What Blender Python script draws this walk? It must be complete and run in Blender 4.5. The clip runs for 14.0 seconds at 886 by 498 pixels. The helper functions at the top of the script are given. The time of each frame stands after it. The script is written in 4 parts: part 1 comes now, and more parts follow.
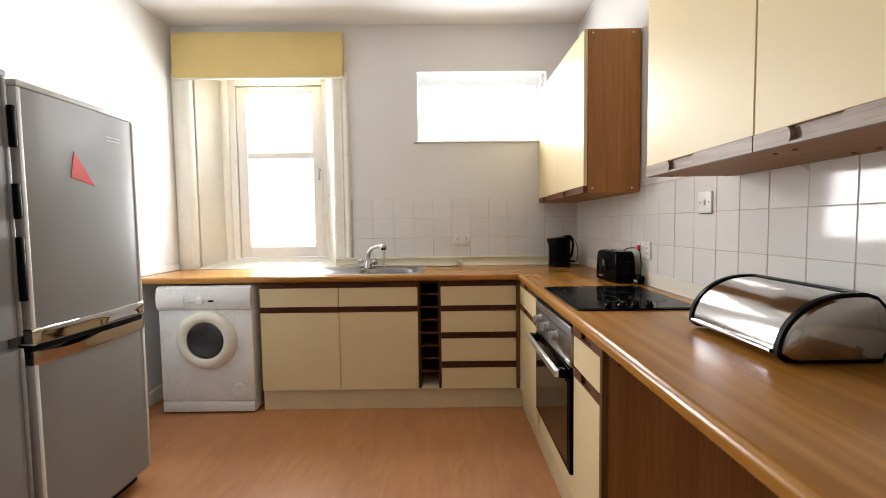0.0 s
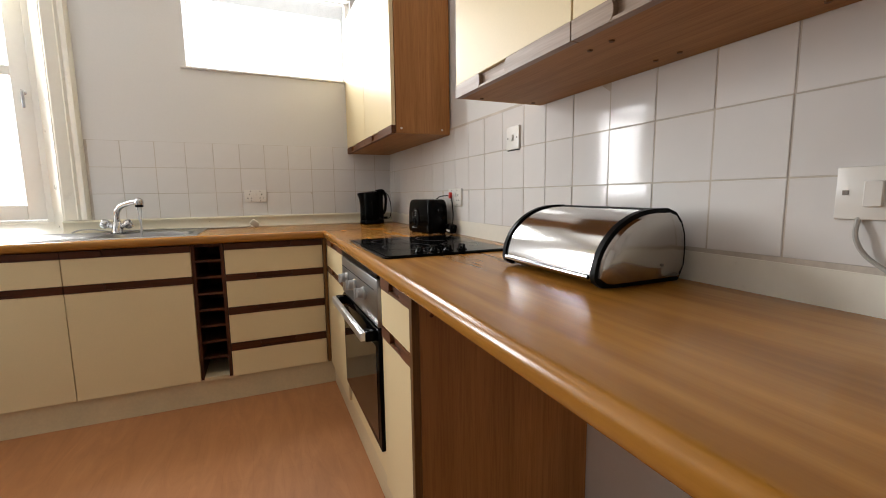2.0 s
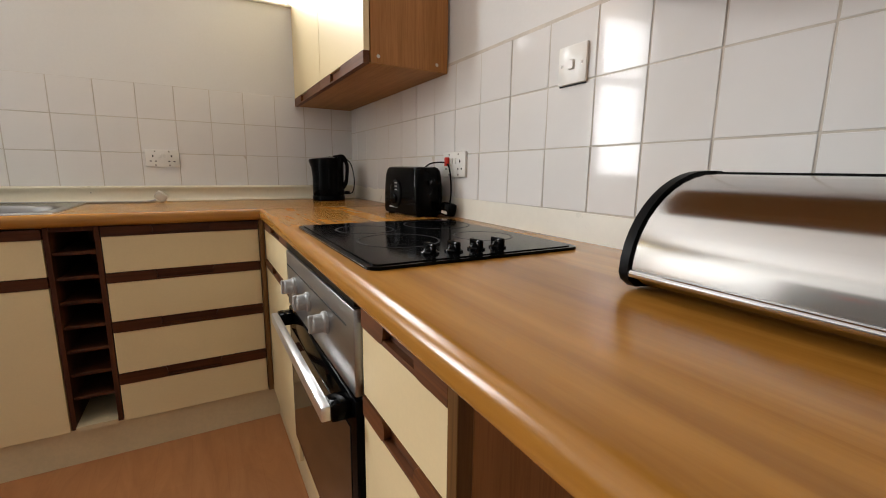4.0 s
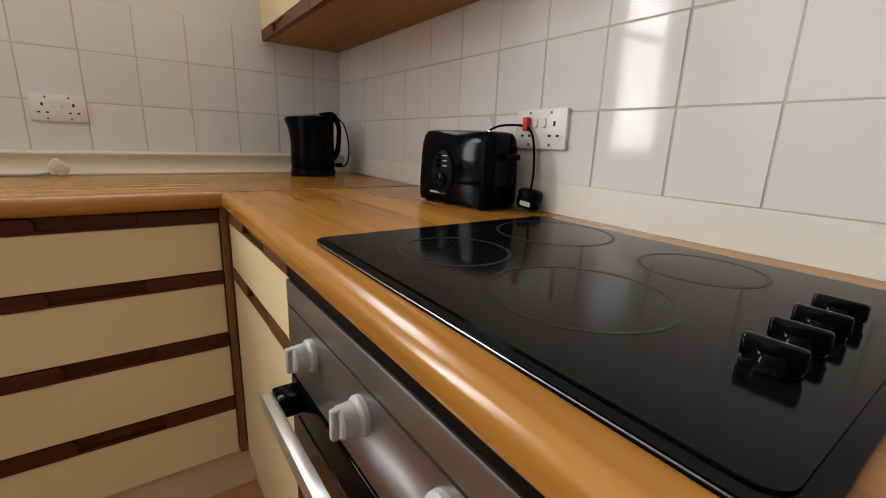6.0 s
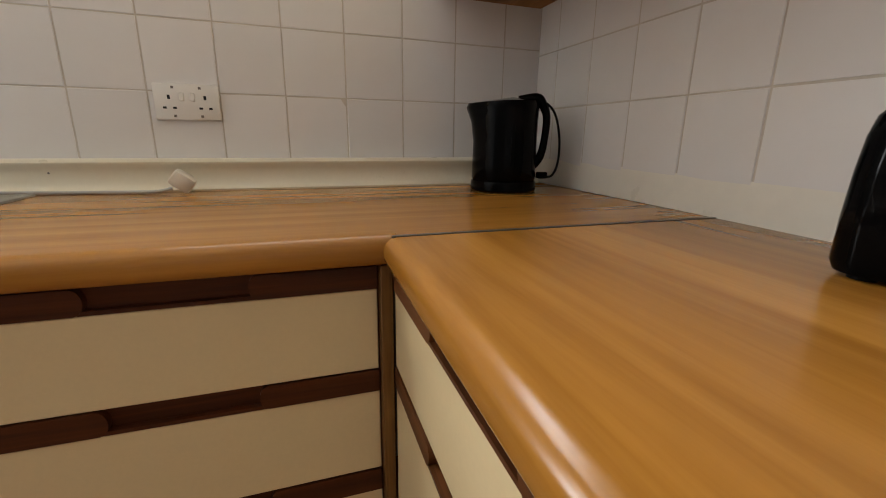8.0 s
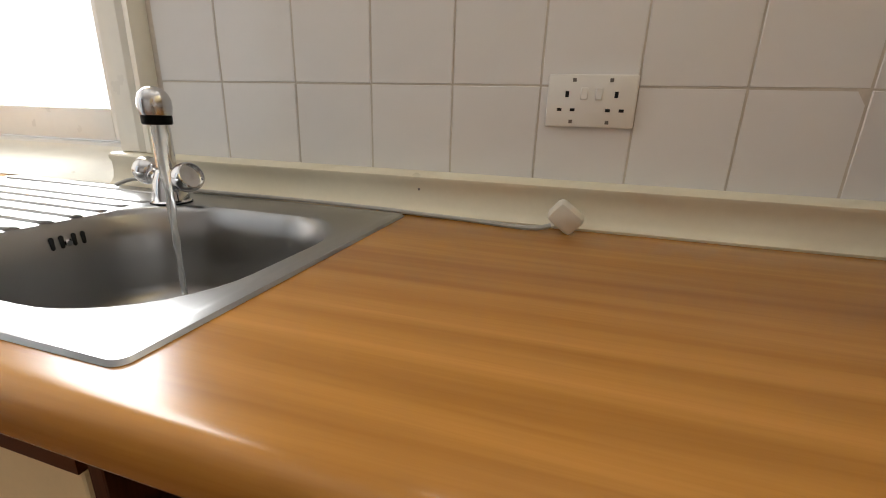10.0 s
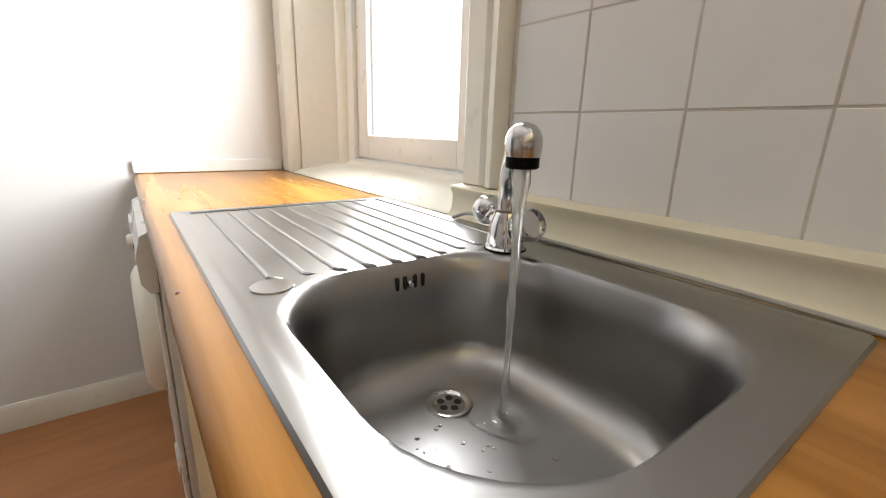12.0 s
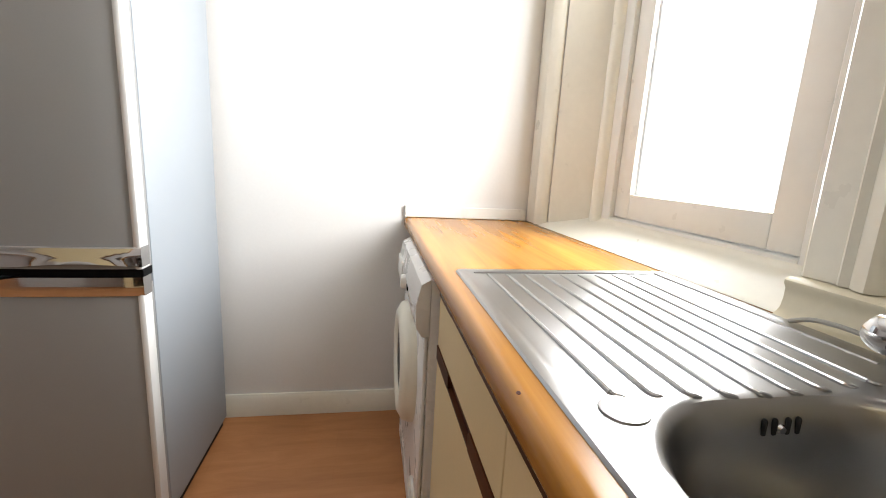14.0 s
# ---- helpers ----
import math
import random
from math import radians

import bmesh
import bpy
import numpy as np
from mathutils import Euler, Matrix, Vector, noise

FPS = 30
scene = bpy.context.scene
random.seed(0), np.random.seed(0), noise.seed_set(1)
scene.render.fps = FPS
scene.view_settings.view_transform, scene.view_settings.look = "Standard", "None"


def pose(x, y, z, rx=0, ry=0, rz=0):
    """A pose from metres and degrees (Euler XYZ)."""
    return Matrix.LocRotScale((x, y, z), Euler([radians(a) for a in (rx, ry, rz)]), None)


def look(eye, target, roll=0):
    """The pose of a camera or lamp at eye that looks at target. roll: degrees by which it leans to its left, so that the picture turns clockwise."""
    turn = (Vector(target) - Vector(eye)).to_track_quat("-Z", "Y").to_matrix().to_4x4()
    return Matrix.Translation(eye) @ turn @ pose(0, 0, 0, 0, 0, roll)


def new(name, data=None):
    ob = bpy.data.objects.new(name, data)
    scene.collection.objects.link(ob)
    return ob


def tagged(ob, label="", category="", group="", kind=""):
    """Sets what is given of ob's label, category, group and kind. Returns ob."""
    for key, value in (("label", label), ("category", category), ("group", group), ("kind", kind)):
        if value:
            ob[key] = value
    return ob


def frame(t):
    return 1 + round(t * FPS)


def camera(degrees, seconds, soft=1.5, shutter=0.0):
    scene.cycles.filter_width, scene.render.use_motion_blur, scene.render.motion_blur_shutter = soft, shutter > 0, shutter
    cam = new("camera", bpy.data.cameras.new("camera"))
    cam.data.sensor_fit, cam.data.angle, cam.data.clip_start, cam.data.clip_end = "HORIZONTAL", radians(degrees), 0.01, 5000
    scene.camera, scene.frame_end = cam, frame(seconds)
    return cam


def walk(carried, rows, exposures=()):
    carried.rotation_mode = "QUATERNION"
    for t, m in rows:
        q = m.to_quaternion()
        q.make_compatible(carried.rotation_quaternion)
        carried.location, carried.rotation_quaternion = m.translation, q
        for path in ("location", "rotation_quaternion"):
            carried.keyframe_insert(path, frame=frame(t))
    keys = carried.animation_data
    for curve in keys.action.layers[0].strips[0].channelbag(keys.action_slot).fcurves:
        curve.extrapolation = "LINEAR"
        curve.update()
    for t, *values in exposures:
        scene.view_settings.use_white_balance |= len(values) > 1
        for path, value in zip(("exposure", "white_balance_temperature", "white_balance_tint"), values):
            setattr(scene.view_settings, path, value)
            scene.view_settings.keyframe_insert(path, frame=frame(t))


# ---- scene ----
cam = camera(92.2, 14.0, soft=1.0)
PATH = [
    (0, (-1.05, -3.386, 1.221), (-1.061, -1.39, 1.108), -0.8),
    (0.5, (-0.998, -3.298, 1.201), (-0.832, -1.312, 1.033), -0.8),
    (1, (-0.957, -3.255, 1.152), (-0.592, -1.299, 0.951), -0.8),
    (1.5, (-0.946, -3.181, 1.111), (-0.332, -1.292, 0.873), -0.4),
    (2, (-0.905, -3.075, 1.086), (-0.123, -1.251, 0.836), -0.8),
    (2.5, (-0.844, -2.912, 1.085), (-0.029, -1.11, 0.784), -0.9),
    (2.7, (-0.808, -2.837, 1.072), (0.007, -1.036, 0.768), -0.5),
    (4.8, (-0.766, -2.181, 1.044), (0.293, -0.532, 0.645), 1.8),
    (5, (-0.755, -2.111, 1.043), (0.307, -0.467, 0.63), 2.2),
    (5.5, (-0.739, -1.97, 1.039), (0.333, -0.343, 0.589), 2.2),
    (6, (-0.753, -1.823, 1.039), (0.386, -0.253, 0.554), 2.1),
    (6.5, (-0.766, -1.672, 1.038), (0.405, -0.123, 0.557), 1.5),
    (7, (-0.732, -1.522, 1.036), (0.327, 0.104, 0.551), 1.1),
    (7.5, (-0.682, -1.354, 1.032), (0.186, 0.379, 0.541), 1.6),
    (8, (-0.684, -1.19, 1.03), (-0.074, 0.645, 0.52), 0.8),
    (8.5, (-0.737, -1.02, 1.026), (-0.371, 0.877, 0.511), 1.8),
    (9, (-0.83, -0.904, 1.042), (-0.678, 1.013, 0.493), 2.6),
    (11.3, (-1.036, -0.69, 1.079), (-2.375, 0.684, 0.515), 1.5),
    (11.5, (-1.07, -0.679, 1.081), (-2.466, 0.641, 0.527), 1.9),
    (12, (-1.154, -0.659, 1.083), (-2.702, 0.491, 0.552), 1.7),
    (12.5, (-1.223, -0.656, 1.085), (-2.903, 0.304, 0.579), 2.1),
    (13, (-1.263, -0.677, 1.092), (-3.057, 0.08, 0.632), 2.6),
    (13.5, (-1.284, -0.729, 1.111), (-3.165, -0.186, 0.702), 2.7),
    (14, (-1.305, -0.788, 1.128), (-3.237, -0.445, 0.739), 3.1),
]
walk(cam, [(t, look(e, a, r)) for t, e, a, r in PATH],
     [(0, -0.15), (2.5, -0.2), (5, -0.15), (7, -0.3), (9, -0.33), (11.3, -0.38), (12.5, -0.33), (14, -0.35)])

# ---------------------------------------------------------------- light
SKEW = Matrix.Rotation(radians(1.146), 4, "Z")   # the window wall stands slightly out of square
world = bpy.data.worlds.new("world")
scene.world = world
world.use_nodes = True
wn = world.node_tree.nodes
sky = wn.new("ShaderNodeTexSky")
sky.sky_type, sky.sun_disc = "NISHITA", False
sky.sun_elevation, sky.sun_rotation = radians(40), radians(60)
wn["Background"].inputs["Strength"].default_value = 0.12
world.node_tree.links.new(sky.outputs["Color"], wn["Background"].inputs["Color"])


def window_light(name, x0, x1, y, z0, z1, watts, color=(1, 1, 1), spread=150):
    """Daylight of the overcast sky in a window's opening."""
    lamp = bpy.data.lights.new(name, "AREA")
    lamp.shape, lamp.size, lamp.size_y = "RECTANGLE", x1 - x0, z1 - z0
    lamp.energy, lamp.color, lamp.spread = watts, color, radians(spread)
    ob = new(name, lamp)
    ob.matrix_basis = SKEW @ pose((x0 + x1) / 2, y, (z0 + z1) / 2, -90, 0, 0)
    return ob


for z0, z1, watts, spread in ((1.066, 1.766, 39, 144), (1.828, 2.276, 24, 170)):
    window_light("window_daylight", -2.624, -2.112, 0.147, z0, z1, watts, (0.975, 0.988, 1), spread)
window_light("high_window_daylight", -1.242, -0.282, 0.083, 1.878, 2.392, 23, (0.975, 0.988, 1))

# ---------------------------------------------------------------- materials


def nodes_of(name):
    m = bpy.data.materials.new(name)
    m.use_nodes = True
    t = m.node_tree
    return m, t.nodes, t.links, t.nodes["Principled BSDF"]


def coords(n, l, scale, rot=(0, 0, 0)):
    tc, mp = n.new("ShaderNodeTexCoord"), n.new("ShaderNodeMapping")
    l.new(tc.outputs["Object"], mp.inputs["Vector"])
    mp.inputs["Scale"].default_value = scale
    mp.inputs["Rotation"].default_value = rot
    return mp.outputs["Vector"]


def noise_tex(n, l, vec, scale, detail=4, rough=0.55, dist=0.0):
    t = n.new("ShaderNodeTexNoise")
    t.inputs["Scale"].default_value, t.inputs["Detail"].default_value = scale, detail
    t.inputs["Roughness"].default_value, t.inputs["Distortion"].default_value = rough, dist
    l.new(vec, t.inputs["Vector"])
    return t.outputs["Fac"]


def ramp(n, l, fac, stops):
    r = n.new("ShaderNodeValToRGB")
    els = r.color_ramp.elements
    while len(els) < len(stops):
        els.new(0.5)
    for e, (p, c) in zip(els, stops):
        e.position, e.color = p, (*c, 1)
    l.new(fac, r.inputs["Fac"])
    return r.outputs["Color"]


def mixed(n, l, a, b, fac, mode="MULTIPLY"):
    m = n.new("ShaderNodeMix")
    m.data_type, m.blend_type = "RGBA", mode
    m.inputs[0].default_value = fac
    l.new(a, m.inputs[6])
    l.new(b, m.inputs[7])
    return m.outputs[2]


def bumped(n, l, p, height, strength, distance=0.002):
    b = n.new("ShaderNodeBump")
    b.inputs["Strength"].default_value, b.inputs["Distance"].default_value = strength, distance
    l.new(height, b.inputs["Height"])
    l.new(b.outputs["Normal"], p.inputs["Normal"])


def tint(c, k):
    return tuple(min(1, max(0, v * k)) for v in c)


def paint(name, color, rough=0.5, vary=0.06, big=1.6, fine=60, bump=0.05, spec=0.5, coat=0.0, per_object=0.0):
    """A painted or laminated surface with soft large stains and fine grain."""
    m, n, l, p = nodes_of(name)
    v = coords(n, l, (1, 1, 1))
    a = ramp(n, l, noise_tex(n, l, v, big, 5, 0.6), [(0.3, tint(color, 1 - vary)), (0.7, tint(color, 1 + vary))])
    g = noise_tex(n, l, v, fine, 3)
    b = ramp(n, l, g, [(0.35, (1 - vary, 1 - vary, 1 - vary)), (0.65, (1, 1, 1))])
    c = mixed(n, l, a, b, 0.6)
    if per_object:
        oi = n.new("ShaderNodeObjectInfo")
        k = ramp(n, l, oi.outputs["Random"], [(0, (1 - per_object,) * 3), (1, (1, 1, 1))])
        c = mixed(n, l, c, k, 1.0)
    l.new(c, p.inputs["Base Color"])
    r = n.new("ShaderNodeMapRange")
    r.inputs["To Min"].default_value, r.inputs["To Max"].default_value = max(0.02, rough - 0.08), min(1, rough + 0.08)
    l.new(noise_tex(n, l, v, big * 4, 5), r.inputs["Value"])
    l.new(r.outputs["Result"], p.inputs["Roughness"])
    p.inputs["Specular IOR Level"].default_value = spec
    p.inputs["Coat Weight"].default_value, p.inputs["Coat Roughness"].default_value = coat, 0.08
    if bump:
        bumped(n, l, p, g, bump)
    return m


def wood(name, dark, light, axis, rough=0.35, across=26, along=1.3, spec=0.5, contrast=1.0, bump=0.04, broad=5.0, fine=0.5, stripe=1.0):
    """Straight-grained wood or wood-print laminate; axis is the grain's direction."""
    m, n, l, p = nodes_of(name)
    sc = [across, across, across]
    sc["xyz".index(axis)] = along
    v = coords(n, l, sc)
    mid = tuple((a + b) / 2 for a, b in zip(dark, light))
    g = noise_tex(n, l, v, 1.0, 6, 0.6, 1.1)
    a = ramp(n, l, g, [(0.5 - 0.2 * contrast, dark), (0.5, mid), (0.5 + 0.2 * contrast, light)])
    sb = [broad, broad, broad]
    sb["xyz".index(axis)] = 0.7
    v2 = coords(n, l, sb)
    b = ramp(n, l, noise_tex(n, l, v2, 1.0, 3, 0.5, 0.3), [(0.5 - 0.15 / stripe, tuple(1 - stripe * (1 - v) for v in (0.74, 0.70, 0.63))), (0.5 + 0.15 / stripe, (1.0, 1.0, 1.0))])
    c = mixed(n, l, a, b, 0.85)
    sf = [260, 260, 260]
    sf["xyz".index(axis)] = 9
    f = noise_tex(n, l, coords(n, l, sf), 1.0, 2)
    c = mixed(n, l, c, ramp(n, l, f, [(0.36, (0.72, 0.66, 0.6)), (0.52, (1, 1, 1))]), fine)
    l.new(c, p.inputs["Base Color"])
    r = n.new("ShaderNodeMapRange")
    r.inputs["To Min"].default_value, r.inputs["To Max"].default_value = rough - 0.03, rough + 0.05
    l.new(noise_tex(n, l, coords(n, l, (3, 3, 3)), 2.0, 3), r.inputs["Value"])
    l.new(r.outputs["Result"], p.inputs["Roughness"])
    p.inputs["Specular IOR Level"].default_value = spec
    if bump:
        bumped(n, l, p, f, bump, 0.0008)
    return m


def metal(name, color, rough, brush=None, vary=0.08, bump=0.03, aniso=0.0):
    m, n, l, p = nodes_of(name)
    p.inputs["Metallic"].default_value = 1
    s = [5, 5, 5]
    if brush:
        s = [240, 240, 240]
        s["xyz".index(brush)] = 3
    g = noise_tex(n, l, coords(n, l, s), 1.0, 3)
    big = noise_tex(n, l, coords(n, l, (4, 4, 4)), 1.0, 5)
    a = ramp(n, l, g, [(0.3, tint(color, 1 - vary)), (0.7, color)])
    b = ramp(n, l, big, [(0.3, (0.95, 0.95, 0.95)), (0.7, (1, 1, 1))])
    l.new(mixed(n, l, a, b, 0.7), p.inputs["Base Color"])
    r = n.new("ShaderNodeMapRange")
    r.inputs["To Min"].default_value, r.inputs["To Max"].default_value = max(0.02, rough - 0.02), rough + 0.04
    l.new(big, r.inputs["Value"])
    l.new(r.outputs["Result"], p.inputs["Roughness"])
    p.inputs["Anisotropic"].default_value = aniso
    if bump:
        bumped(n, l, p, g, bump, 0.0006)
    return m


def plain(name, color, rough=0.5, spec=0.5, metallic=0.0, trans=0.0, ior=1.45, coat=0.0):
    m, n, l, p = nodes_of(name)
    v = coords(n, l, (1, 1, 1))
    l.new(ramp(n, l, noise_tex(n, l, v, 35, 4), [(0.3, tint(color, 0.93)), (0.7, tint(color, 1.05))]), p.inputs["Base Color"])
    r = n.new("ShaderNodeMapRange")
    r.inputs["To Min"].default_value, r.inputs["To Max"].default_value = max(0, rough - 0.03), min(1, rough + 0.05)
    l.new(noise_tex(n, l, v, 12, 4), r.inputs["Value"])
    l.new(r.outputs["Result"], p.inputs["Roughness"])
    p.inputs["Specular IOR Level"].default_value, p.inputs["Metallic"].default_value = spec, metallic
    p.inputs["Transmission Weight"].default_value, p.inputs["IOR"].default_value = trans, ior
    p.inputs["Coat Weight"].default_value = coat
    return m


M_WALL = paint("wall_paint", (0.74, 0.73, 0.71), 0.75, 0.025, 0.9, 90, 0.12, 0.3)
M_CEIL = paint("ceiling_paint", (0.82, 0.815, 0.80), 0.85, 0.02, 0.7, 70, 0.1, 0.2)
M_GLOSS = paint("cream_gloss_paint", (0.80, 0.775, 0.685), 0.3, 0.04, 3, 40, 0.03)
M_SASH = paint("white_gloss_paint", (0.80, 0.79, 0.75), 0.3, 0.03, 3, 40, 0.03)
M_BLIND = paint("yellow_blind_fabric", (0.68, 0.53, 0.23), 0.85, 0.05, 4, 300, 0.2, 0.2)
M_CREAM = paint("cream_laminate", (0.775, 0.635, 0.375), 0.42, 0.035, 1.2, 160, 0.03, 0.35)
M_PLINTH = paint("cream_plinth_laminate", (0.69, 0.57, 0.36), 0.42, 0.07, 5, 80, 0.03)
M_UPSTAND = paint("cream_upstand", (0.74, 0.685, 0.53), 0.3, 0.04, 4, 90, 0.02)
M_TILE = paint("white_glazed_tile", (0.78, 0.765, 0.745), 0.065, 0.02, 3, 18, 0.035, 0.2, 0.0, 0.05)
M_GROUT = paint("tile_grout", (0.60, 0.55, 0.48), 0.9, 0.14, 6, 120, 0.2, 0.2)
M_TOPX = wood("worktop_laminate_x", (0.33, 0.137, 0.017), (0.545, 0.252, 0.046), "x", 0.22, 19, 1.0, 0.38, 1.3, 0.0, 15.0, 0.12, 1.12)
M_TOPY = wood("worktop_laminate_y", (0.33, 0.137, 0.017), (0.545, 0.252, 0.046), "y", 0.22, 19, 1.0, 0.38, 1.3, 0.0, 15.0, 0.12, 1.12)
# rail colour differs by run: darker along x, lighter along y
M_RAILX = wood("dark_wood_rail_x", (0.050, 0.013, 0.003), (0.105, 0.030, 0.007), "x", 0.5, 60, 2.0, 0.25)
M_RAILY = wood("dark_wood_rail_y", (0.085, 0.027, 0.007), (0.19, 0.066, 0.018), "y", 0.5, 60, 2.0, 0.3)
M_WORNRAIL = wood("worn_pale_rail", (0.20, 0.130, 0.085), (0.38, 0.27, 0.19), "y", 0.42, 60, 2.0, 0.4)
M_POST = wood("wood_post", (0.12, 0.052, 0.012), (0.24, 0.12, 0.035), "z", 0.5, 60, 2.0, 0.25)
M_SIDE = wood("brown_wood_panel", (0.37, 0.160, 0.042), (0.53, 0.250, 0.075), "z", 0.45, 34, 0.8, 0.4, 1.2)
M_BASEW = wood("brown_wood_underside", (0.33, 0.16, 0.055), (0.48, 0.255, 0.095), "y", 0.5, 34, 0.8, 0.12, 1.2)
M_RACK = wood("dark_rack_wood", (0.050, 0.014, 0.005), (0.12, 0.038, 0.013), "z", 0.55, 40, 1.5, 0.2)
M_STEEL = metal("sink_steel", (0.39, 0.388, 0.384), 0.29, None, 0.09, 0.05)
M_BRUSH = metal("brushed_steel", (0.38, 0.38, 0.38), 0.30, "y", 0.1, 0.03)
M_BAR = metal("bright_steel_bar", (0.80, 0.80, 0.79), 0.32, "y", 0.06, 0.02)
M_CHROME = metal("chrome", (0.62, 0.62, 0.63), 0.07, None, 0.02, 0.0)
M_SATIN = metal("satin_chrome", (0.58, 0.58, 0.585), 0.2, None, 0.04, 0.0)
M_BINROLL = metal("polished_bin_steel", (0.64, 0.635, 0.63), 0.13, "y", 0.06, 0.02)
# darker, browner steel: brown reflections of the surroundings are put into its colour
M_BINEND = metal("bin_steel_reflected_brown", (0.44, 0.41, 0.38), 0.13, None, 0.05, 0.02)
M_SILVER = paint("silver_fridge_paint", (0.24, 0.24, 0.24), 0.36, 0.03, 1.5, 200, 0.03)
M_SILVERSIDE = paint("pale_grey_fridge_side", (0.30, 0.33, 0.36), 0.5, 0.03, 1.5, 200, 0.05)
M_EDGE = paint("light_grey_plastic", (0.62, 0.62, 0.61), 0.4, 0.03, 3, 90, 0.02)
M_FREEZER = paint("dark_grey_fridge_paint", (0.20, 0.20, 0.205), 0.4, 0.04, 1.5, 200, 0.03)
M_WHITE = paint("white_appliance_enamel", (0.80, 0.80, 0.79), 0.28, 0.02, 2, 60, 0.01)
M_WHITEPLA = paint("white_plastic", (0.79, 0.775, 0.73), 0.32, 0.02, 3, 60, 0.01)
M_CREAMPLA = paint("aged_white_plastic", (0.74, 0.70, 0.60), 0.4, 0.04, 6, 60, 0.02)
M_DOORRING = paint("cream_white_plastic", (0.79, 0.755, 0.64), 0.34, 0.03, 3, 60, 0.01)
M_BLACK = plain("black_plastic", (0.002, 0.002, 0.0022), 0.08, 0.075)
M_BLACKM = plain("matt_black_plastic", (0.004, 0.004, 0.0042), 0.36, 0.08)
M_HOB = plain("black_ceramic_glass", (0.004, 0.004, 0.0043), 0.10, 0.10)
M_RING = plain("hob_zone_print", (0.016, 0.016, 0.0165), 0.32, 0.11)
M_GREY = plain("grey_knob_plastic", (0.42, 0.42, 0.41), 0.4)
M_OVENGLASS = plain("dark_oven_glass", (0.012, 0.010, 0.008), 0.04, 0.8)
M_DRUM = metal("drum_steel", (0.16, 0.165, 0.17), 0.25, None, 0.1, 0.0)
M_RED = plain("red_plastic", (0.65, 0.03, 0.02), 0.35)
# near-black of holes, also used for the drawn shadow under the cooker switch
M_DARK = plain("dark_hole_and_shadow", (0.01, 0.01, 0.01), 0.7)
M_CABLE = plain("grey_cable", (0.42, 0.41, 0.38), 0.5)
M_STRIP = metal("joint_strip_metal", (0.22, 0.20, 0.18), 0.4, "x", 0.2, 0.05)
M_MARK = plain("faint_grey_print", (0.45, 0.45, 0.44), 0.5)
M_GLASS = plain("window_glass", (1, 1, 1), 0.0, 0.5, 0, 1.0, 1.45)
M_WATER = plain("water", (1, 1, 1), 0.02, 0.5, 0, 1.0, 1.33)
M_STREAM = plain("aerated_water", (0.93, 0.95, 0.97), 0.12, 0.5, 0, 0.72, 1.33)
M_LENS = plain("smoked_door_glass", (0.22, 0.22, 0.24), 0.03, 0.6, 0, 0.92, 1.45)


def floor_material():
    """Wood-print sheet floor in reddish brown, boards along y."""
    m, n, l, p = nodes_of("reddish_wood_floor")
    g = noise_tex(n, l, coords(n, l, (13, 2.6, 1)), 1.0, 6, 0.62, 1.4)
    a = ramp(n, l, g, [(0.25, (0.40, 0.165, 0.060)), (0.55, (0.49, 0.215, 0.084)), (0.8, (0.56, 0.265, 0.112))])
    br = n.new("ShaderNodeTexBrick")
    l.new(coords(n, l, (1, 1, 1), (0, 0, radians(90))), br.inputs["Vector"])
    br.inputs["Scale"].default_value, br.inputs["Mortar Size"].default_value = 1.0, 0.0012
    br.inputs["Brick Width"].default_value, br.inputs["Row Height"].default_value = 0.9, 0.11
    br.inputs["Color1"].default_value, br.inputs["Color2"].default_value = (0.86, 0.85, 0.84, 1), (1, 1, 1, 1)
    br.inputs["Mortar"].default_value = (0.78, 0.72, 0.68, 1)
    c = mixed(n, l, a, br.outputs["Color"], 0.35)
    c = mixed(n, l, c, ramp(n, l, noise_tex(n, l, coords(n, l, (1, 1, 1)), 2.2, 5), [(0.35, (0.84, 0.82, 0.8)), (0.65, (1, 1, 1))]), 0.7)
    l.new(c, p.inputs["Base Color"])
    r = n.new("ShaderNodeMapRange")
    r.inputs["To Min"].default_value, r.inputs["To Max"].default_value = 0.34, 0.5
    l.new(g, r.inputs["Value"])
    l.new(r.outputs["Result"], p.inputs["Roughness"])
    bumped(n, l, p, g, 0.06, 0.001)
    return m


M_FLOOR = floor_material()
M_OUT, on, ol, op = nodes_of("bright_overcast_sky")
op.inputs["Base Color"].default_value = (0, 0, 0, 1)
ol.new(ramp(on, ol, noise_tex(on, ol, coords(on, ol, (1, 1, 1)), 0.6, 3), [(0.3, (0.94, 0.97, 1.0)), (0.7, (1, 1, 1))]), op.inputs["Emission Color"])
op.inputs["Emission Strength"].default_value = 3.0
M_OUT.cycles.emission_sampling = "NONE"

# ---------------------------------------------------------------- building helpers


def box(bm, x0, x1, y0, y1, z0, z1, bevel=0.0, seg=1):
    """A box, with its edges bevelled."""
    r = bmesh.ops.create_cube(bm, size=1)
    bmesh.ops.transform(bm, matrix=Matrix.Translation(((x0 + x1) / 2, (y0 + y1) / 2, (z0 + z1) / 2)) @ Matrix.Diagonal((x1 - x0, y1 - y0, z1 - z0, 1)), verts=r["verts"])
    if bevel:
        edges = list({e for v in r["verts"] for e in v.link_edges})
        bmesh.ops.bevel(bm, geom=edges, offset=bevel, segments=seg, profile=0.5, affect="EDGES")
    return bm


def boxed(*args):
    return box(bmesh.new(), *args)


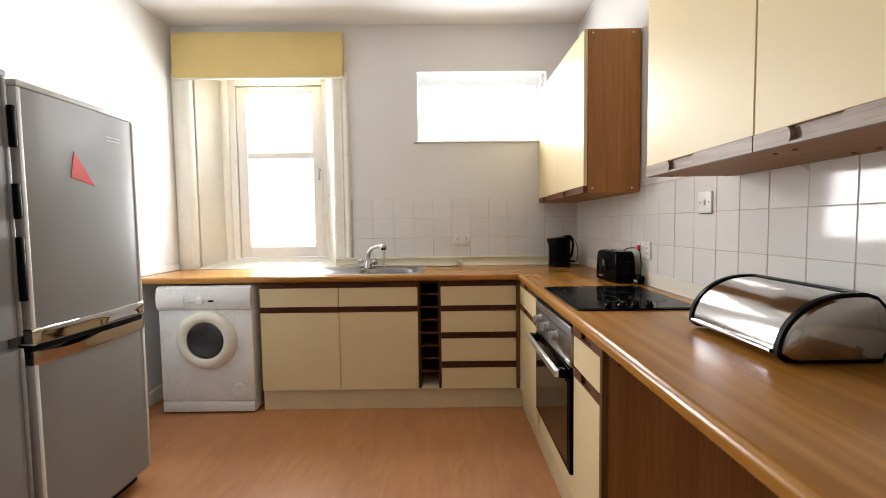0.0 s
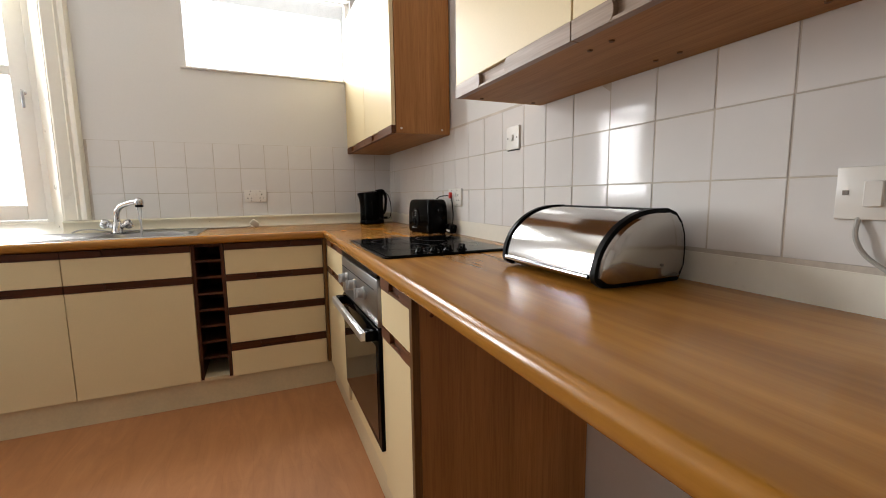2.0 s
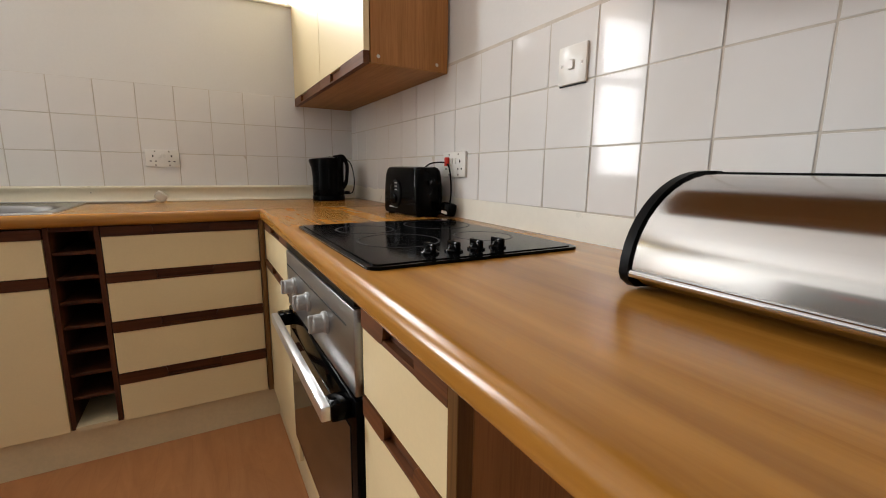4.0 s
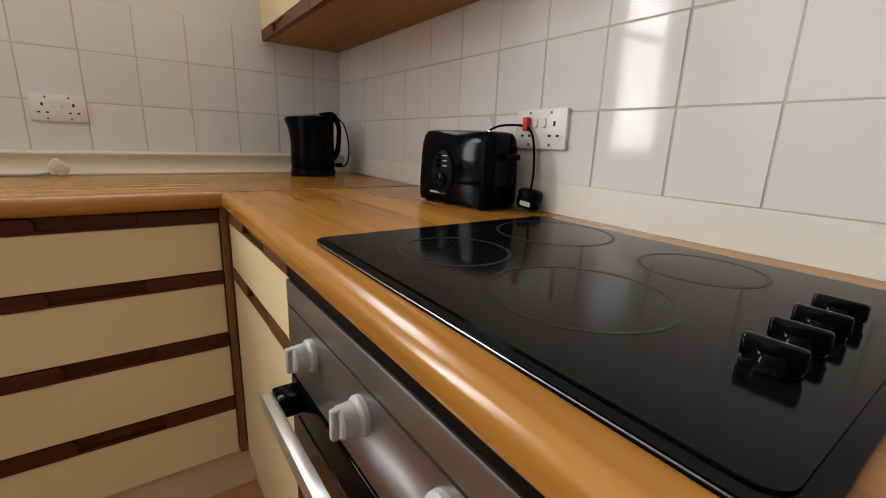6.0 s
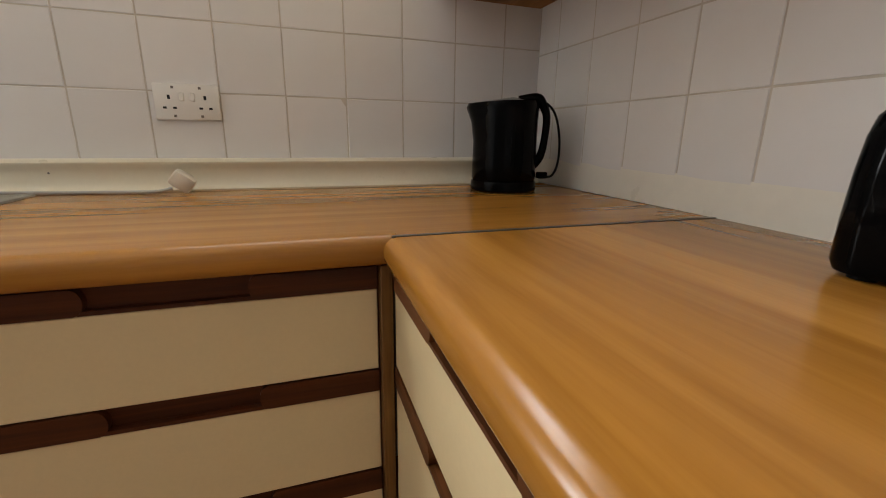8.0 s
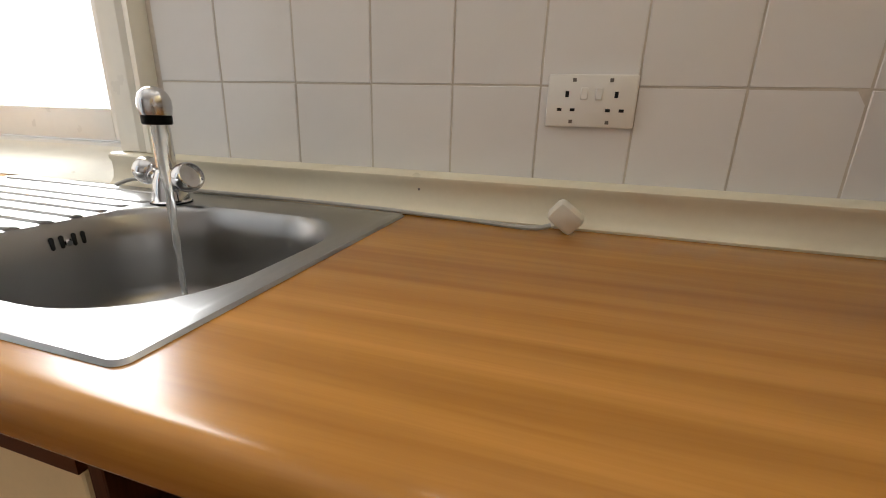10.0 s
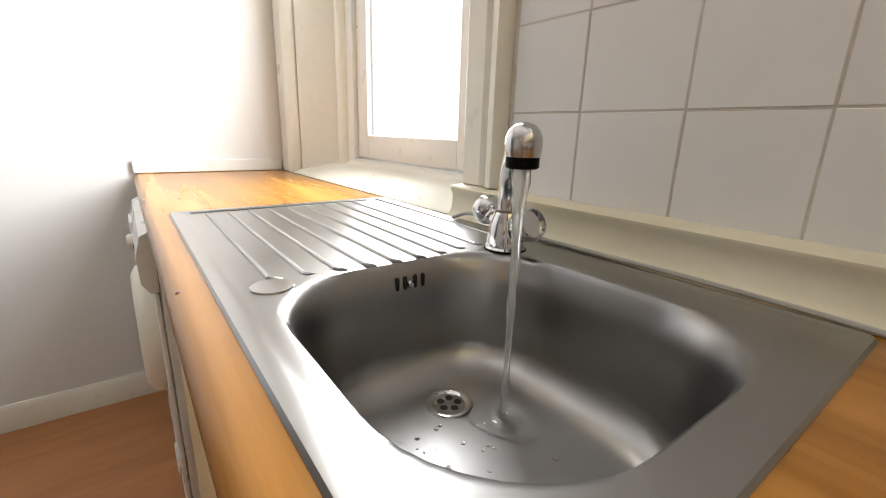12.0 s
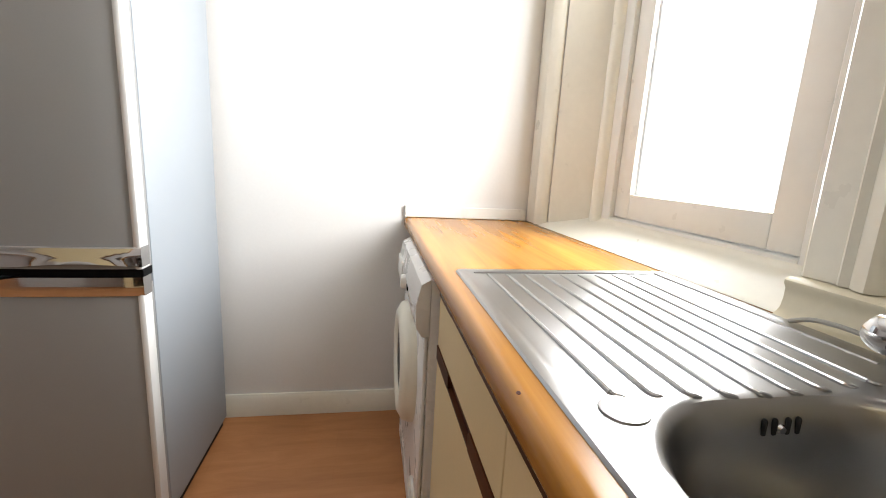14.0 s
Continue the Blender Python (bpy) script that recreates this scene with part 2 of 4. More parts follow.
def lathe(bm, prof, m=Matrix(), n=32, cap0=True, cap1=True):
    """A turned shape from (radius, height) pairs about the z axis of m."""
    rings = []
    for r, h in prof:
        rings.append([bm.verts.new(m @ Vector((r * math.cos(2 * math.pi * i / n), r * math.sin(2 * math.pi * i / n), h))) for i in range(n)])
    for a, b in zip(rings, rings[1:]):
        for i in range(n):
            bm.faces.new((a[i], a[(i + 1) % n], b[(i + 1) % n], b[i]))
    if cap0:
        bm.faces.new(rings[0][::-1])
    if cap1:
        bm.faces.new(rings[-1])
    return bm


def tube(bm, pts, radii, n=12, smooth=4, caps=True):
    """A round bar along a smooth line through pts; radii: one, or one a point."""
    if not isinstance(radii, (list, tuple)):
        radii = [radii] * len(pts)
    P = [Vector(p) for p in pts]
    line, rad = [], []
    for i in range(len(P) - 1):
        a, b, c, d = P[max(i - 1, 0)], P[i], P[i + 1], P[min(i + 2, len(P) - 1)]
        for k in range(smooth):
            t = k / smooth
            line.append(0.5 * (2 * b + (c - a) * t + (2 * a - 5 * b + 4 * c - d) * t * t + (3 * b - a - 3 * c + d) * t ** 3))
            rad.append(radii[i] * (1 - t) + radii[i + 1] * t)
    line.append(P[-1]), rad.append(radii[-1])
    rings, up = [], None
    for i, p in enumerate(line):
        d = (line[min(i + 1, len(line) - 1)] - line[max(i - 1, 0)]).normalized()
        if up is None:
            up = d.orthogonal().normalized()
        up = (up - d * up.dot(d)).normalized()
        s = d.cross(up)
        rings.append([bm.verts.new(p + rad[i] * (math.cos(2 * math.pi * k / n) * up + math.sin(2 * math.pi * k / n) * s)) for k in range(n)])
    for a, b in zip(rings, rings[1:]):
        for i in range(n):
            bm.faces.new((a[i], a[(i + 1) % n], b[(i + 1) % n], b[i]))
    if caps:
        bm.faces.new(rings[0][::-1])
        bm.faces.new(rings[-1])
    return bm


def extrude(bm, outline, axis, a, b):
    """A closed outline of (u, v) pairs drawn along an axis from a to b. axis x: (y, z); axis y: (x, z); axis z: (x, y)."""
    def at(u, v, w):
        return {"x": (w, u, v), "y": (u, w, v), "z": (u, v, w)}[axis]
    A = [bm.verts.new(at(u, v, a)) for u, v in outline]
    B = [bm.verts.new(at(u, v, b)) for u, v in outline]
    k = len(outline)
    for i in range(k):
        bm.faces.new((A[i], A[(i + 1) % k], B[(i + 1) % k], B[i]))
    bm.faces.new(A[::-1])
    bm.faces.new(B)
    bmesh.ops.recalc_face_normals(bm, faces=bm.faces)
    return bm


def arc(cu, cv, r, a0, a1, n=8, rv=None):
    rv = r if rv is None else rv
    return [(cu + r * math.cos(radians(a0 + (a1 - a0) * i / n)), cv + rv * math.sin(radians(a0 + (a1 - a0) * i / n))) for i in range(n + 1)]


def rounded(x0, x1, y0, y1, r, n=8):
    """A rectangle with round corners, counter-clockwise."""
    return arc(x1 - r, y1 - r, r, 0, 90, n) + arc(x0 + r, y1 - r, r, 90, 180, n) + arc(x0 + r, y0 + r, r, 180, 270, n) + arc(x1 - r, y0 + r, r, 270, 360, n)


def root_place(ob):
    while ob.parent:
        ob = ob.parent
    return ob.location.copy()


def mesh_of(name, bm, material):
    bmesh.ops.recalc_face_normals(bm, faces=bm.faces)
    me = bpy.data.meshes.new(name)
    bm.to_mesh(me)
    bm.free()
    for f in me.polygons:
        f.use_smooth = True
    me.set_sharp_from_angle(angle=radians(38))
    me.materials.append(material)
    return me


def part(name, bm, material, parent, label=""):
    """One mesh, drawn in world places, under a thing or under a part."""
    bmesh.ops.translate(bm, verts=bm.verts, vec=-root_place(parent))
    ob = new(name, mesh_of(name, bm, material))
    ob.parent = parent
    return tagged(ob, label)


def thing(name, place, label, category, group=""):
    ob = new(name)
    ob.location = place
    ob.empty_display_size = 0.1
    return tagged(ob, label, category, group)


def single(name, bm, material, label, category, place=(0, 0, 0), group="", kind=""):
    """A thing that is one mesh."""
    bmesh.ops.translate(bm, verts=bm.verts, vec=-Vector(place))
    ob = new(name, mesh_of(name, bm, material))
    ob.location = place
    return tagged(ob, label, category, group, kind)


def structure(name, bm, material, label, category="wall"):
    return single(name, bm, material, label, category, kind="structure")


TILT = Matrix.Translation((0, -0.642, 0.9)) @ Matrix.Rotation(0.0085, 4, "X") @ Matrix.Translation((0, 0.642, -0.9))


def sloped(ob):
    """Sets a thing of the hob's worktop out of level with its worktop, which falls away from the corner."""
    ob.matrix_basis = TILT @ ob.matrix_basis
    return ob


def skewed(ob):
    """Turns a thing of the window wall with its wall."""
    ob.matrix_basis = SKEW @ ob.matrix_basis
    return ob

# ---------------------------------------------------------------- the room
XL, YN, ZC = -3.12, -5.2, 2.76
WT = 0.9          # top of the worktop
FY, FX = -0.642, -0.586   # front edges of the two worktops

structure("floor", boxed(XL - 0.2, 0.2, YN - 0.2, 0.35, -0.1, 0.0), M_FLOOR, "reddish-brown wood-effect sheet floor", "floor")
structure("ceiling", boxed(XL - 0.2, 0.2, YN - 0.2, 0.35, ZC, ZC + 0.1), M_CEIL, "plain white painted ceiling", "ceiling")
structure("wall_east", boxed(0.0, 0.2, YN - 0.2, 0.35, 0, ZC), M_WALL, "white painted wall behind the hob")
structure("wall_west", boxed(XL - 0.2, XL, YN - 0.2, 0.35, 0, ZC), M_WALL, "white painted wall beside the window")
# unseen, added to close the room; set far back to cut bounced light
structure("unseen_wall_south", boxed(XL, 0.0, YN - 0.2, YN, 0, ZC), M_WALL, "unseen plain white wall closing the room behind the camera")
OX0, OX1, OZ0, OZ1 = -2.97, -1.905, 0.90, 2.40
HX0, HX1, HZ0, HZ1 = -1.25, -0.25, 1.87, 2.40
bm = bmesh.new()
for x0, x1, z0, z1 in ((XL - 0.1, OX0, 0, ZC), (OX0, OX1, 0, OZ0), (OX0, OX1, OZ1, ZC), (OX1, HX0, 0, ZC), (HX0, HX1, 0, HZ0), (HX0, HX1, HZ1, ZC), (HX1, 0.05, 0, ZC)):
    box(bm, x0, x1, 0.0, 0.35, z0, z1)
skewed(structure("wall_north", bm, M_WALL, "white painted wall with two window openings"))

# skirting of the west wall
structure("baseboard", extrude(bmesh.new(), [(XL, 0), (XL + 0.018, 0), (XL + 0.018, 0.085), (XL + 0.010, 0.1), (XL, 0.1)], "y", YN, -0.03), M_GLOSS, "cream painted skirting board", "skirting")

# ---- main window
win = thing("window_1", (-2.34, 0.1, 0.93), "white painted casement window with two panes and cream surround", "window")
win["kind"] = "structure"
WX0, WX1, WZ0, WZ1 = -2.735, -1.995, 0.965, 2.365
bm = bmesh.new()      # fixed frame
for a in ((WX0 - 0.03, WX0 + 0.025, 0.115, 0.195, WZ0 - 0.03, WZ1 + 0.03), (WX1 - 0.025, WX1 + 0.03, 0.115, 0.195, WZ0 - 0.03, WZ1 + 0.03), (WX0 + 0.025, WX1 - 0.025, 0.115, 0.195, WZ1 - 0.02, WZ1 + 0.03), (WX0 + 0.025, WX1 - 0.025, 0.115, 0.195, WZ0 - 0.03, WZ0 + 0.01)):
    box(bm, *a, 0.003)
part("window_frame", bm, M_SASH, win)
bm = bmesh.new()      # casement
PX0, PX1 = -2.628, -2.108
for a in ((WX0 + 0.028, PX0, 0.13, 0.175, WZ0 + 0.014, WZ1 - 0.024), (PX1, WX1 - 0.028, 0.13, 0.175, WZ0 + 0.014, WZ1 - 0.024), (PX0, PX1, 0.13, 0.175, 2.280, WZ1 - 0.024), (PX0, PX1, 0.13, 0.175, WZ0 + 0.014, 1.062), (PX0, PX1, 0.133, 0.172, 1.770, 1.824)):
    box(bm, *a, 0.004, 2)
sash = part("casement", bm, M_SASH, win, "white painted casement sash")
for z0, z1 in ((1.062, 1.770), (1.824, 2.280)):
    pane = part("pane", boxed(PX0, PX1, 0.150, 0.155, z0, z1), M_GLASS, sash)
    pane.visible_shadow = False
bm = lathe(bmesh.new(), [(0.011, 0), (0.011, 0.006), (0.006, 0.008), (0.006, 0.03)], pose(-2.055, 0.13, 1.68, 90, 0, 0), 14)
box(bm, -2.062, -2.048, 0.095, 0.109, 1.595, 1.692, 0.004, 2)
part("window_handle", bm, M_CHROME, sash, "worn metal casement fastener")
part("window_sill", extrude(bmesh.new(), [(-0.040, 0.9015), (-0.036, 0.905), (0.098, 0.950), (0.110, 0.957), (0.114, 0.966), (0.16, 0.967), (0.16, 0.9015)], "x", -2.966, -1.907), M_GLOSS, win, "cream painted sloping sill")
# splayed lining beside the window and plain lining on the other side
part("lining", extrude(bmesh.new(), [(-2.968, 0.15), (-2.968, 0.004), (-2.955, -0.004), (-2.815, 0.125), (-2.815, 0.19), (-2.968, 0.19)], "z", 0.904, 2.40), M_GLOSS, win, "cream painted splayed window lining")
part("moulding", lathe(bmesh.new(), [(0.030, 0.93), (0.030, 2.40)], pose(-2.79, 0.118, 0), 16), M_GLOSS, win, "round cream moulding")
part("lining", extrude(bmesh.new(), [(-1.9905, 0.19), (-1.9905, 0.112), (-1.914, -0.004), (-1.9055, -0.004), (-1.9055, 0.19)], "z", 0.904, 2.399), M_GLOSS, win, "cream painted splayed window lining")
bm = extrude(bmesh.new(), [(-1.904, -0.002), (-1.904, -0.015), (-1.899, -0.019), (-1.846, -0.019), (-1.838, -0.027), (-1.826, -0.021), (-1.814, -0.030), (-1.798, -0.034), (-1.788, -0.023), (-1.785, -0.002)], "z", 0.974, 2.40)
part("architrave", bm, M_GLOSS, win, "cream moulded architrave")
bm = extrude(bmesh.new(), [(-3.115, -0.002), (-3.115, -0.034), (-3.07, -0.040), (-3.03, -0.034), (-3.01, -0.044), (-2.985, -0.036), (-2.970, -0.014), (-2.970, -0.002)], "z", 0.902, 2.40)
part("architrave", bm, M_GLOSS, win)
skewed(win)

# ---- high window
hw = thing("window_2", (-0.745, 0.1, HZ0), "small high window of plain white glass", "window")
hw["kind"] = "structure"
bm = bmesh.new()
for a in ((HX0 + 0.001, HX0 + 0.006, 0.06, 0.11, HZ0, HZ1), (HX1 - 0.03, HX1 - 0.001, 0.06, 0.11, HZ0, HZ1), (HX0 + 0.006, HX1 - 0.03, 0.06, 0.11, HZ1 - 0.006, HZ1 - 0.001), (HX0 + 0.006, HX1 - 0.03, 0.06, 0.11, HZ0 + 0.001, HZ0 + 0.006)):
    box(bm, *a)
part("window_frame", bm, M_SASH, hw)
part("pane", boxed(HX0 + 0.006, HX1 - 0.03, 0.085, 0.09, HZ0 + 0.006, HZ1 - 0.006), M_GLASS, hw).visible_shadow = False
part("window_sill", boxed(HX0 - 0.03, HX1, -0.018, 0.06, HZ0 - 0.012, HZ0, 0.003), M_SASH, hw)
skewed(hw)

# ---- the overcast sky outside
structure("backdrop", boxed(XL - 12, 9, 2.0, 2.02, -3, 10), M_OUT, "plain bright overcast sky outside the windows", "sky")

# ---- blind above the main window
bl = thing("window_blind", (-2.44, 0, 2.36), "pale yellow fabric blind drawn up above the window", "blind")
prof = [(-0.002, 2.36), (-0.06, 2.352), (-0.072, 2.40), (-0.064, 2.46), (-0.072, 2.52), (-0.064, 2.58), (-0.070, 2.64), (-0.060, 2.685), (-0.002, 2.69)]
part("fabric", extrude(bmesh.new(), prof, "x", -3.085, -1.81), M_BLIND, bl)
part("bottom_bar", boxed(-3.08, -1.805, -0.066, -0.046, 2.338, 2.351, 0.003), M_GLOSS, bl)
skewed(bl)

# ---------------------------------------------------------------- worktops


def nosed(front, th=0.042, r=0.019):
    """Section of a post-formed worktop's front edge: (distance from the wall, z)."""
    z1, z0, b = WT, WT - th, front - 0.024
    return [(b, z0), (b, z1)] + arc(front - r, z1 - r, r, 90, 0, 7) + arc(front - r * 0.8, z0 + r * 0.8, r * 0.8, 0, -90, 6)


wt = thing("worktop", (-1.85, -0.32, WT - 0.042), "oak-effect laminate worktop with rounded front edge under the window", "worktop")
for x0, x1, d0, d1 in ((XL + 0.002, -1.685, 0.002, -FY - 0.024), (-1.685, -1.240, 0.562, -FY - 0.024), (-1.685, -1.240, 0.002, 0.15), (-1.240, FX + 0.02, 0.002, -FY - 0.024), (FX + 0.02, -0.002, 0.002, -FY)):
    part("panel", boxed(x0, x1, -d1, -d0, WT - 0.042, WT), M_TOPX, wt)
part("front_edge", extrude(bmesh.new(), [(-d, z) for d, z in nosed(-FY)], "x", XL + 0.002, FX + 0.02), M_TOPX, wt, "rounded oak-effect front edge")
part("burn_mark", lathe(bmesh.new(), [(0.003, 0), (0.0026, 0.0005)], pose(-1.692, -0.631, 0.8984, 14, 0, 0) @ Matrix.Diagonal((1.3, 0.8, 1, 1)), 9), M_RACK, wt, "small dark burn mark")
wt = thing("worktop", (-0.29, -2.3, WT - 0.042), "oak-effect laminate worktop with rounded front edge along the tiled wall", "worktop")
SPLAY = Matrix.Translation((FX, FY, 0)) @ Matrix.Rotation(radians(-0.5), 4, "Z") @ Matrix.Translation((-FX, -FY, 0))
for name, bm in (("panel", boxed(FX + 0.024, 0.035, -3.95, FY - 0.003, WT - 0.042, WT)), ("front_edge", extrude(bmesh.new(), [(-d, z) for d, z in nosed(-FX)], "y", -3.95, FY - 0.003))):
    bmesh.ops.transform(bm, matrix=SPLAY, verts=bm.verts)
    part(name, bm, M_TOPY, wt, "rounded oak-effect front edge" if name == "front_edge" else "")
sloped(wt)
single("joint_strip", boxed(FX + 0.012, -0.003, FY - 0.006, FY + 0.002, WT - 0.03, WT + 0.0012), M_STRIP, "worn metal strip over the worktop joint", "strip")
# wall upstands
up = [(-0.001, WT), (-0.056, WT), (-0.057, WT + 0.004), (-0.050, WT + 0.010), (-0.044, WT + 0.018), (-0.041, WT + 0.034), (-0.041, WT + 0.052), (-0.046, WT + 0.060), (-0.046, WT + 0.066), (-0.040, WT + 0.071), (-0.001, WT + 0.073)]
skewed(structure("trim_1", extrude(bmesh.new(), up, "x", -1.906, -0.009), M_UPSTAND, "cream upstand strip along the back of the worktop", "upstand"))
sloped(structure("trim_2", extrude(bmesh.new(), [(-0.001, WT), (-0.007, WT), (-0.006, WT + 0.067), (-0.001, WT + 0.070)], "y", -3.95, -0.001), M_GLOSS, "cream painted strip along the foot of the tiles", "upstand"))
structure("trim_3", boxed(XL + 0.001, XL + 0.016, -0.64, -0.105, WT + 0.001, WT + 0.05, 0.003), M_SASH, "white upstand strip at the end of the worktop", "upstand")

# ---------------------------------------------------------------- fitted units


def unit_box(name, x0, x1, y0, y1, z0, z1, parent, material, opening, t=0.016, label=""):
    """An open carcass of boards; opening: the side without a board."""
    bm = bmesh.new()
    box(bm, x0, x1, y0, y1, z0, z0 + t)
    if opening != "-y":
        box(bm, x0, x1, y0, y0 + t, z0 + t, z1)
    box(bm, x0, x1, y1 - t, y1, z0 + t, z1)
    ya = y0 if opening == "-y" else y0 + t
    if opening != "-x":
        box(bm, x0, x0 + t, ya, y1 - t, z0 + t, z1)
    box(bm, x1 - t, x1, ya, y1 - t, z0 + t, z1)
    return part(name, bm, material, parent, label)


def rail(parent, along, a0, a1, front, z0, z1, material, notch=None, th=0.02, label="dark wood finger-pull rail"):
    """A wooden finger-pull rail with a scooped notch. along: the axis it runs on; front: its face, which looks down that face's axis."""
    if notch is None:
        w = a1 - a0
        notch = (a0 + w * 0.30, a0 + w * 0.66)
    bm = bmesh.new()
    n0, n1 = notch
    r = min(0.012, (z1 - z0) / 2)
    # behind the notch
    def add(u0, u1, f0, f1, za, zb, bev):
        if along == "x":
            box(bm, u0, u1, f0, f1, za, zb, bev)
        else:
            box(bm, f0, f1, u0, u1, za, zb, bev)
    add(a0, a1, front + 0.0119, front + th, z0, z1, 0)
    for s0, s1, side in ((a0, n0, 1), (n1, a1, -1)):
        e = s1 if side == 1 else s0
        zc = (z0 + z1) / 2
        k = (z1 - z0) / 2
        curve = [(e - side * 0.012 + side * 0.012 * math.cos(radians(b)), zc + k * math.sin(radians(b))) for b in range(-90, 91, 18)]
        o = [(s0 if side == 1 else s1, z1), (s0 if side == 1 else s1, z0)] + curve
        bb = bmesh.new()
        extrude(bb, o, "y" if along == "x" else "x", front, front + 0.0118)
        tmp = bpy.data.meshes.new("tmp")
        bb.to_mesh(tmp)
        bb.free()
        bm.from_mesh(tmp)
        bpy.data.meshes.remove(tmp)
    add(n0 - 0.008, n1 + 0.008, front + 0.001, front + 0.0118, z0, z0 + (z1 - z0) * 0.16, 0)
    return part("finger_pull_rail", bm, material, parent, label)


def front_x(parent, name, x0, x1, z0, z1, y=-0.616, railz=None):
    d = part(name, boxed(x0 + 0.0015, x1 - 0.0015, y, y + 0.018, z0, z1, 0.0015), M_CREAM, parent, "cream laminate front")
    if railz:
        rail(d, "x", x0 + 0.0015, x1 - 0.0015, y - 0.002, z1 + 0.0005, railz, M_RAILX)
    return d


def front_y(parent, name, y0, y1, z0, z1, x=-0.570, railz=None):
    d = part(name, boxed(x, x + 0.018, y0 + 0.0015, y1 - 0.0015, z0, z1, 0.0015), M_CREAM, parent, "cream laminate front")
    if railz:
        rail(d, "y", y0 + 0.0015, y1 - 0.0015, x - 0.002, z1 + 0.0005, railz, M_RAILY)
    return d


ZB, ZT = 0.14, 0.857
# sink unit
su = thing("sink_base_unit", (-1.755, -0.32, 0), "cream two-door sink unit with dark wood finger-pull rails", "cabinet", "base units")
unit_box("body", -2.275, -1.236, -0.597, -0.07, ZB, ZT, su, M_SIDE, "-y")
for x0, x1 in ((-2.275, -1.755), (-1.755, -1.236)):
    front_x(su, "drawer_front", x0, x1, 0.694, 0.818, railz=0.852)
    front_x(su, "door", x0, x1, 0.136, 0.656, railz=0.692)
# wine rack
wr = thing("wine_rack", (-1.16, -0.32, 0), "narrow open dark brown wine rack", "wine rack", "base units")
RX0, RX1 = -1.234, -1.088
for x in (RX0, RX1 - 0.015):
    part("side_panel", boxed(x, x + 0.015, -0.614, -0.05, ZB, ZT, 0.001), M_RACK, wr)
part("back_panel", boxed(RX0 + 0.015, RX1 - 0.015, -0.065, -0.05, ZB, ZT), M_RACK, wr)
part("top_panel", boxed(RX0 + 0.015, RX1 - 0.015, -0.605, -0.066, ZT - 0.016, ZT), M_RACK, wr)
part("base_shelf", boxed(RX0 + 0.015, RX1 - 0.015, -0.63, -0.066, ZB, ZB + 0.016), M_PLINTH, wr, "pale base shelf")
for i in range(7):
    z = 0.245 + i * 0.086
    bm = bmesh.new()
    box(bm, RX0 + 0.0155, RX1 - 0.0155, -0.603, -0.585, z, z + 0.012, 0.002)
    box(bm, RX0 + 0.0155, RX1 - 0.0155, -0.584, -0.30, z - 0.003, z + 0.004)
    part("rack_shelf", bm, M_RACK, wr)
# drawer unit
du = thing("drawer_unit", (-0.84, -0.32, 0), "cream four-drawer unit with dark wood rails", "cabinet", "base units")
unit_box("body", -1.086, -0.59, -0.597, -0.06, ZB, ZT, du, M_SIDE, "-y")
for z0, z1, zr in ((0.692, 0.819, 0.853), (0.515, 0.655, 0.690), (0.320, 0.474, 0.513), (0.136, 0.277, 0.318)):
    front_x(du, "drawer", -1.086, -0.590, z0, z1, railz=zr)
part("corner_post", boxed(-0.589, -0.572, -0.634, -0.598, ZB, ZT, 0.001), M_POST, du, "narrow wooden corner post")
structure("baseboard_2", boxed(-2.275, -0.548, -0.596, -0.580, 0.0, 0.135), M_PLINTH, "cream plinth under the base units", "plinth")
structure("baseboard_3", boxed(-0.548, -0.532, -2.077, -0.597, 0.0, 0.135), M_PLINTH, "cream plinth under the base units", "plinth")

# corner unit
cu = thing("corner_base_unit", (-0.28, -0.9, 0), "cream corner unit with one drawer and one door", "cabinet", "base units")
unit_box("body", -0.550, -0.03, -1.155, -0.70, ZB, ZT, cu, M_SIDE, "-x")
front_y(cu, "drawer", -1.158, -0.636, 0.704, 0.822, railz=0.853)
front_y(cu, "door", -1.158, -0.636, 0.136, 0.672, railz=0.702)
# narrow unit with the end panel
nu = thing("narrow_base_unit", (-0.28, -1.95, 0), "narrow cream unit with drawer, door and brown end panel", "cabinet", "base units")
unit_box("body", -0.550, -0.03, -2.078, -1.795, ZB, ZT, nu, M_SIDE, "-x")
front_y(nu, "drawer", -2.076, -1.795, 0.682, 0.800, railz=0.853)
front_y(nu, "door", -2.076, -1.795, 0.136, 0.645, railz=0.679)
part("end_panel", boxed(-0.553, -0.004, -2.098, -2.079, 0.0, ZT, 0.001), M_SIDE, nu, "brown wood-grain end panel")
part("panel_edge", boxed(-0.574, -0.554, -2.099, -2.078, 0.0, ZT, 0.001), M_POST, nu, "dark brown panel edge")
part("screw_cap", lathe(bmesh.new(), [(0.006, 0), (0.005, 0.002)], pose(-0.52, -2.0981, 0.785, 90, 0, 0), 12), M_RACK, nu)

# ---------------------------------------------------------------- wall cabinets


